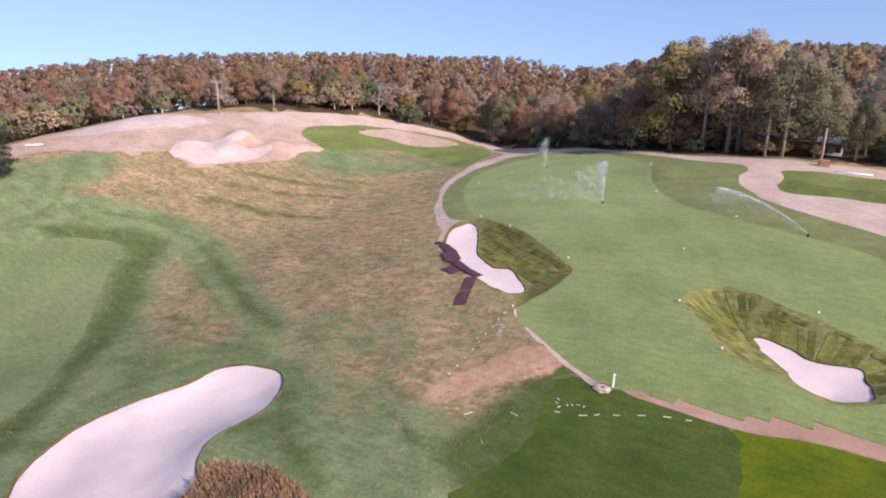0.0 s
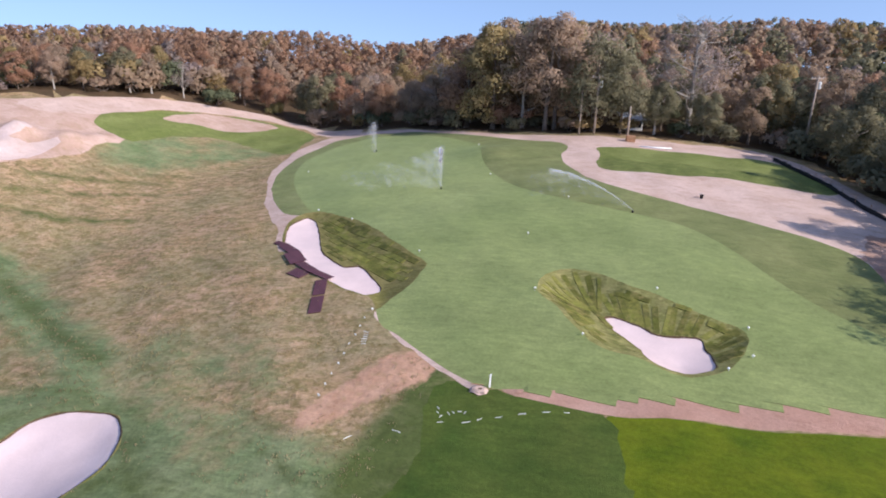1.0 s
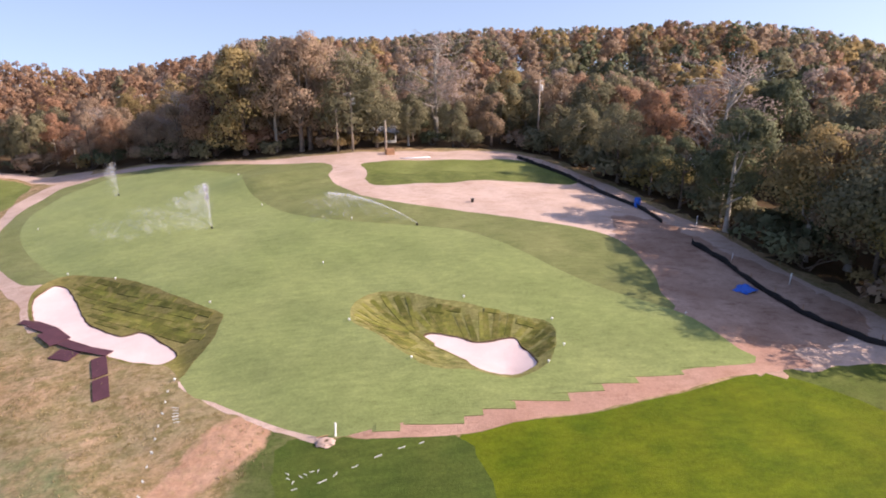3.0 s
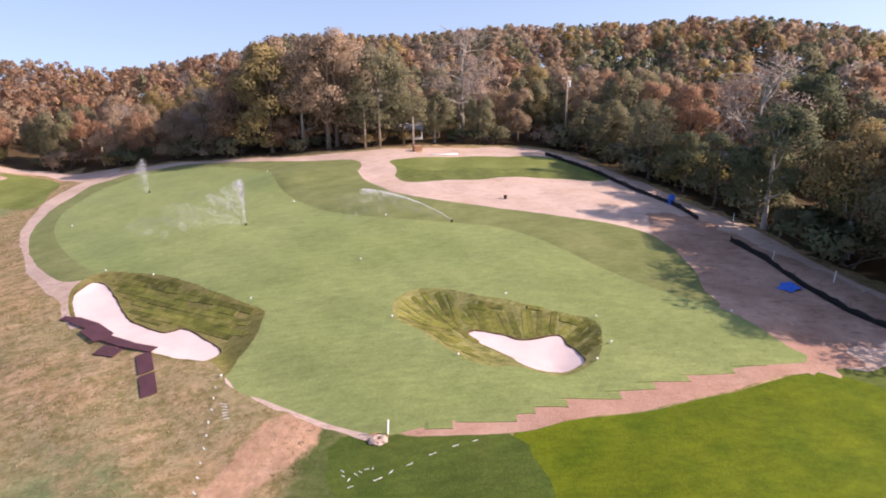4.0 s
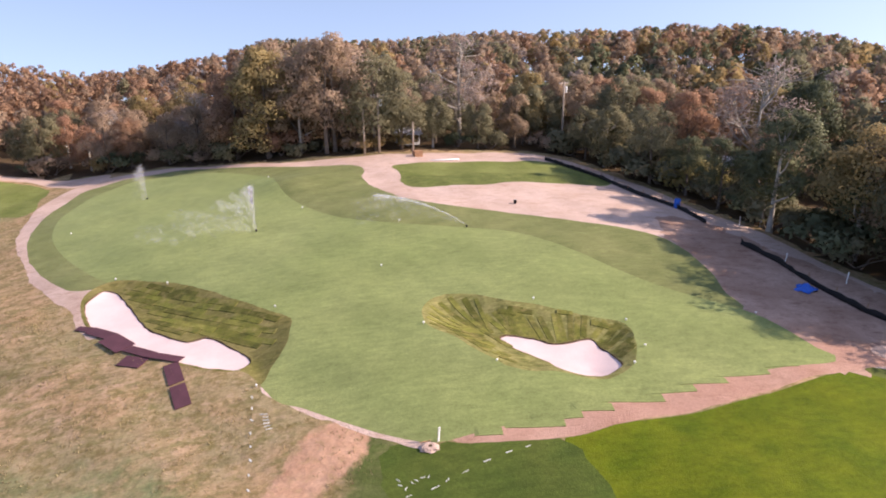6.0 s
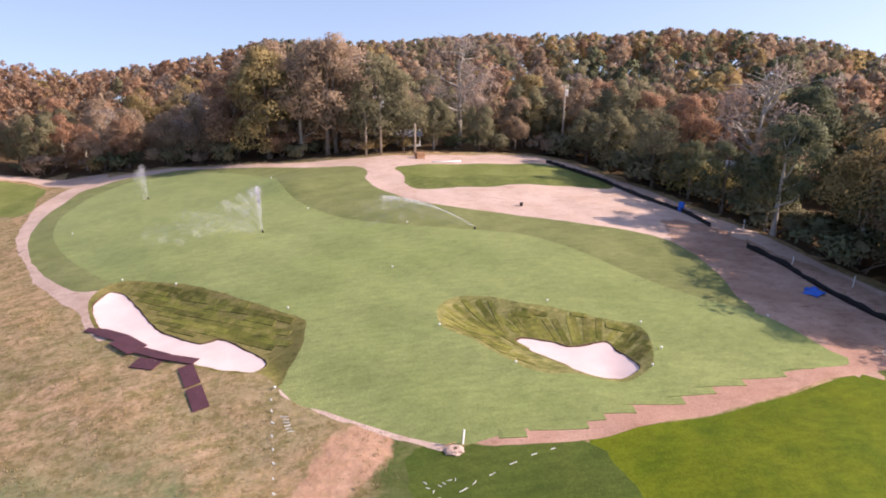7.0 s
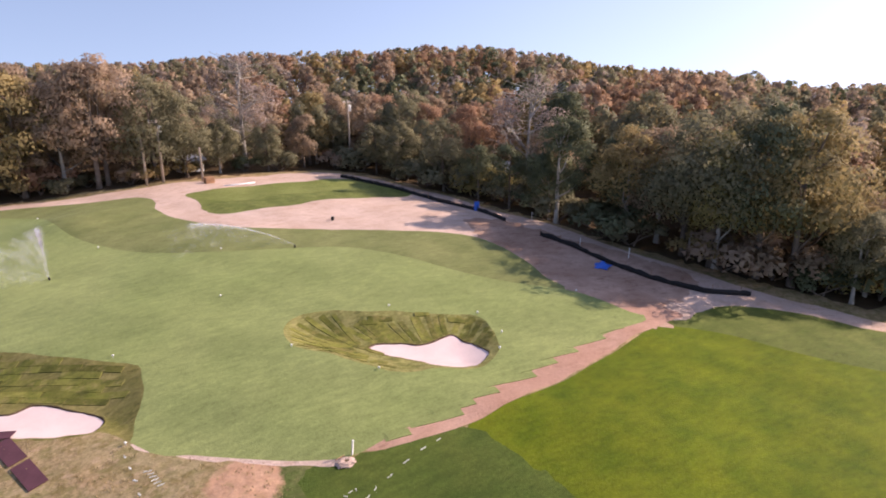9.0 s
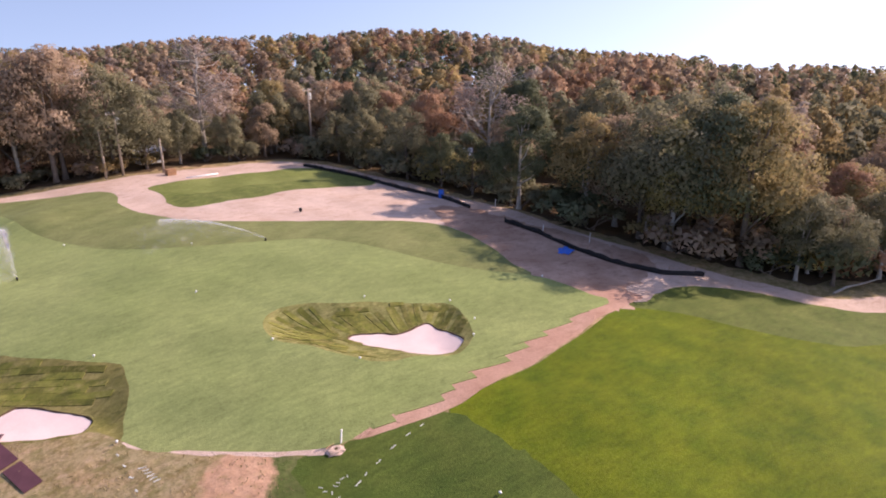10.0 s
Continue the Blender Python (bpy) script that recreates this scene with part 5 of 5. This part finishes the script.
def crate(x, y):
    t = thing("crate", "weathered brown timber crate on the path", "crate", "", "", on_ground(x, y, 12))
    for i in range(3):
        for s in (-1, 1):
            part("slat", box(bmesh.new(), pose(0, s * 0.36, 0.13 + i * 0.22), (1.0, 0.03, 0.18), 0.006), M_WOOD, t)
            part("slat", box(bmesh.new(), pose(s * 0.48, 0, 0.13 + i * 0.22), (0.03, 0.68, 0.18), 0.006), M_WOOD, t)
    for sx in (-1, 1):
        for sy in (-1, 1):
            part("post", box(bmesh.new(), pose(sx * 0.45, sy * 0.32, 0.34), (0.06, 0.06, 0.68), 0.005), M_WOOD, t)
    part("lid", box(bmesh.new(), pose(0, 0, 0.70), (1.06, 0.8, 0.035), 0.006), M_WOOD, t)


crate(5.6, 51.8)


def utility_pole(x, y, tall, turn, label, transformer=False, arm=True):
    t = thing("utility_pole", label, "utility pole", "utility poles", "", on_ground(x, y, turn))
    part("pole", mesh_of("pole", *tube([(0, 0, -0.3), (0.01, 0, tall * 0.5), (0, 0, tall)], [0.15, 0.125, 0.095], 10), M_POLE, True), None, t)
    if arm:
        part("crossarm", box(bmesh.new(), pose(0, 0.11, tall - 0.35), (1.7, 0.09, 0.12), 0.01), M_POLE, t)
        for i in (-0.75, -0.4, 0.4, 0.75):
            part("insulator", mesh_of("insulator", *lathe([(0.02, 0), (0.05, 0.04), (0.03, 0.08), (0.05, 0.12), (0.02, 0.17)], 8), M_METAL, True), None, t).location = (i, 0.11, tall - 0.29)
    if transformer:
        part("transformer", mesh_of("transformer", *lathe([(0.17, -0.4), (0.2, -0.37), (0.2, 0.3), (0.21, 0.33), (0.12, 0.42)], 14), M_WHITE, True), None, t, "pale grey transformer can").location = (0.34, 0, tall - 1.1)


utility_pole(-0.6, 54.4, 5.4, 10, "old brown wooden utility pole before the trees", arm=False)
utility_pole(1.2, 54.6, 7.1, 20, "tall grey utility pole with a transformer", True)
utility_pole(-79.0, 41.6, 5.2, 50, "tall pale utility pole behind the graded earth")
utility_pole(5.2, 53.2, 3.9, 0, "thin pale pole at the edge of the trees", arm=False)
utility_pole(25.4, 57.5, 9.2, 30, "white-topped utility pole among autumn trees", True)


# ---------------------------------------------------------------- houses behind the trees
def house(x, y, turn, size, label, up=0.0):
    w, d, h = size
    t = thing("house", label, "house", "", "", on_ground(x, y, turn, up))
    bm = bmesh.new()
    box(bm, pose(0, 0, h / 2 - up / 2), (w, d, h + up), 0.02)
    part("wall", bm, M_WHITE, t)
    bm = bmesh.new()
    o = 0.35
    a = [bm.verts.new(p) for p in ((-w / 2 - o, -d / 2 - o, h), (w / 2 + o, -d / 2 - o, h), (w / 2 + o, d / 2 + o, h), (-w / 2 - o, d / 2 + o, h), (-w / 2 - o, 0, h + d * 0.32), (w / 2 + o, 0, h + d * 0.32))]
    for f in ((0, 1, 5, 4), (2, 3, 4, 5), (0, 4, 3), (1, 2, 5), (3, 2, 1, 0)):
        bm.faces.new([a[i] for i in f])
    part("roof", bm, M_ROOF, t, "pale shingled roof")
    for i in (-0.3, 0.0, 0.3):
        win = part("window", box(bmesh.new(), pose(i * w, -d / 2 - 0.02, h * 0.58), (0.95, 0.08, 1.1), 0.01), M_WHITE, t)
        part("pane", box(bmesh.new(), pose(i * w, -d / 2 - 0.06, h * 0.58), (0.75, 0.02, 0.9)), M_DARKGLASS, win, "dark glass")


house(5.4, 61.5, 8, (2.8, 2.2, 1.4), "small white shed half hidden by trees")
plant("olive", 1, 35.4, 38.9, 5.6, 0.7, True)
house(38.2, 42.0, -35, (3.4, 2.4, 2.6), "white house with a pale roof among trees")


# ---------------------------------------------------------------- sprayed marks on the grass
def sprayed(a, b, wide=0.10):
    a, b = np.array(a, float), np.array(b, float)
    b = a + (b - a) * 0.55
    rng = np.random.default_rng(int(abs(a[0] * 100 + a[1] * 10)) + 1)
    u = (b - a) / np.linalg.norm(b - a)
    n = np.array([-u[1], u[0]]) * wide / 2
    pts = []
    for i in range(7):
        c = a + (b - a) * i / 6 + rng.normal(scale=0.015, size=2)
        k = 0.6 + 0.6 * rng.random()
        pts += [c - n * k, c + n * k]
    pts = np.array(pts)
    z = carved(pts[:, 0], pts[:, 1])
    top = np.column_stack([pts, z + 0.022])
    low = np.column_stack([pts, z - 0.02])
    m = len(pts)
    fs = [(2 * i, 2 * i + 2, 2 * i + 3, 2 * i + 1) for i in range(6)]
    fs += [(2 * i, 2 * i + m, 2 * i + 2 + m, 2 * i + 2) for i in range(6)] + [(2 * i + 1, 2 * i + 3, 2 * i + 3 + m, 2 * i + 1 + m) for i in range(6)]
    ob = new("paint_mark", mesh_of("paint_mark", np.concatenate([top, low]), fs, M_PAINT))
    tagged(ob, "short white spray-painted line on grass", "paint mark", "sprayed marks", "structure")


for i in range(9):
    y = 5.4 - i * 0.95
    x = -8.85 + 0.07 * i
    sprayed((x, y), (x + 0.05 + 0.1 * (i % 3), y - 0.36), 0.07)
for i in range(6):
    sprayed((-8.25 + 0.07 * i, 3.75 - 0.25 * i), (-7.65 + 0.05 * i, 3.6 - 0.22 * i), 0.045)
for a, b in (((-2.0, -2.2), (-1.7, -2.5)), ((-1.95, -2.55), (-1.6, -2.75)), ((-1.6, -2.75), (-1.75, -3.1)), ((-1.4, -2.45), (-1.15, -2.75)), ((-1.2, -2.35), (-0.95, -2.6)),
             ((-0.95, -2.3), (-0.55, -2.2)), ((-0.55, -2.2), (-0.7, -2.5)), ((-1.7, -3.3), (-1.2, -3.15)), ((-0.55, -3.0), (0.05, -2.75)), ((0.1, -2.7), (0.4, -2.35)),
             ((0.9, -2.35), (1.4, -2.15)), ((1.9, -1.95), (2.5, -1.75)), ((3.0, -1.6), (3.6, -1.45)), ((4.0, -1.4), (4.4, -1.25)), ((-3.6, -4.2), (-2.8, -4.4)), ((-5.6, -5.2), (-5.1, -4.6))):
    sprayed(a, b, 0.03)


# ---------------------------------------------------------------- sprinklers
def fan(way, tall, reach, seed, spread, count):
    """Drops along a thrown jet, dense by the nozzle and thinning out, and the veil of mist that drifts under it."""
    rng = np.random.default_rng(seed)
    d = np.array([way[0], way[1], 0.0])
    d = d / np.linalg.norm(d)
    side = np.array([-d[1], d[0], 0.0])

    def along(n, fall):
        t = rng.uniform(0, 1, n) ** 0.8
        z = 0.25 + tall * (2 * t - t * t * 1.05) - rng.exponential(fall, n) * t * spread * tall * 0.6
        p = d * (reach * t)[:, None] + side * (rng.normal(size=n) * (0.03 + 0.30 * spread * t))[:, None]
        p = p + d * (rng.normal(size=n) * 0.16 * spread * t)[:, None]
        p[:, 2] = np.maximum(z, 0.05)
        return t, p

    def discs(p, s, sides):
        n = rng.normal(size=p.shape)
        n /= np.linalg.norm(n, axis=1)[:, None]
        a = np.cross(n, rng.normal(size=p.shape))
        a /= np.linalg.norm(a, axis=1)[:, None]
        b = np.cross(n, a)
        w = [2 * math.pi * k / sides for k in range(sides)]
        vs = np.stack([p + (a * math.cos(v) + b * math.sin(v)) * s[:, None] for v in w], 1).reshape(-1, 3)
        return vs, np.arange(len(vs)).reshape(-1, sides)

    t, p = along(int(count * 1.5), 0.35)
    drops = discs(p, rng.uniform(0.014, 0.036, len(p)) * (0.7 + 0.6 * t), 4)
    t, p = along(int(count * 0.06), 0.8)
    mist = discs(p, rng.uniform(0.14, 0.40, len(p)) * (0.3 + 0.9 * t), 10)
    return mesh_of("spray", *drops, M_SPRAY), mesh_of("mist", *mist, M_MIST)


def sprinkler(x, y, jets, label):
    t = thing("sprinkler", label, "sprinkler", "sprinklers on the green", "", on_ground(x, y))
    part("head", mesh_of("head", *lathe([(0.07, -0.05), (0.07, 0.10), (0.09, 0.11), (0.09, 0.15), (0.04, 0.22), (0.03, 0.26)], 12), M_BLACK, True), None, t)
    for i, (way, tall, reach, spread, count) in enumerate(jets):
        for name, me, label in zip(("spray", "mist"), fan(way, tall, reach, 7 * i + int(abs(x)), spread, count), ("fine white water drops", "drifting white water mist")):
            ob = tagged(part(name, me, None, t, label), kind="stuff")
            ob.visible_shadow = False


sprinkler(-24.0, 46.0, [((-0.3, 0.1), 3.6, 0.4, 1.0, 900), ((-0.6, 0.1), 3.0, 1.0, 1.2, 700)], "lawn sprinkler throwing a white plume of water")
sprinkler(-11.0, 29.4, [((-0.2, 0.1), 3.9, 0.25, 0.5, 1500), ((-0.6, 0.2), 3.7, 0.9, 1.0, 1000), ((-1, 0.3), 3.2, 1.9, 1.2, 900), ((-1, 0.35), 2.5, 3.4, 1.2, 1100),
                        ((-1, 0.1), 1.8, 6.5, 2.4, 1500), ((-1, -0.2), 1.2, 9.0, 2.6, 900)], "lawn sprinkler throwing a fan of misty water")
sprinkler(6.4, 25.3, [((-1, 0.45), 2.2, 8.0, 0.25, 2600), ((-1, 0.4), 1.8, 9.5, 2.2, 1500)], "lawn sprinkler with a long low arc of water")
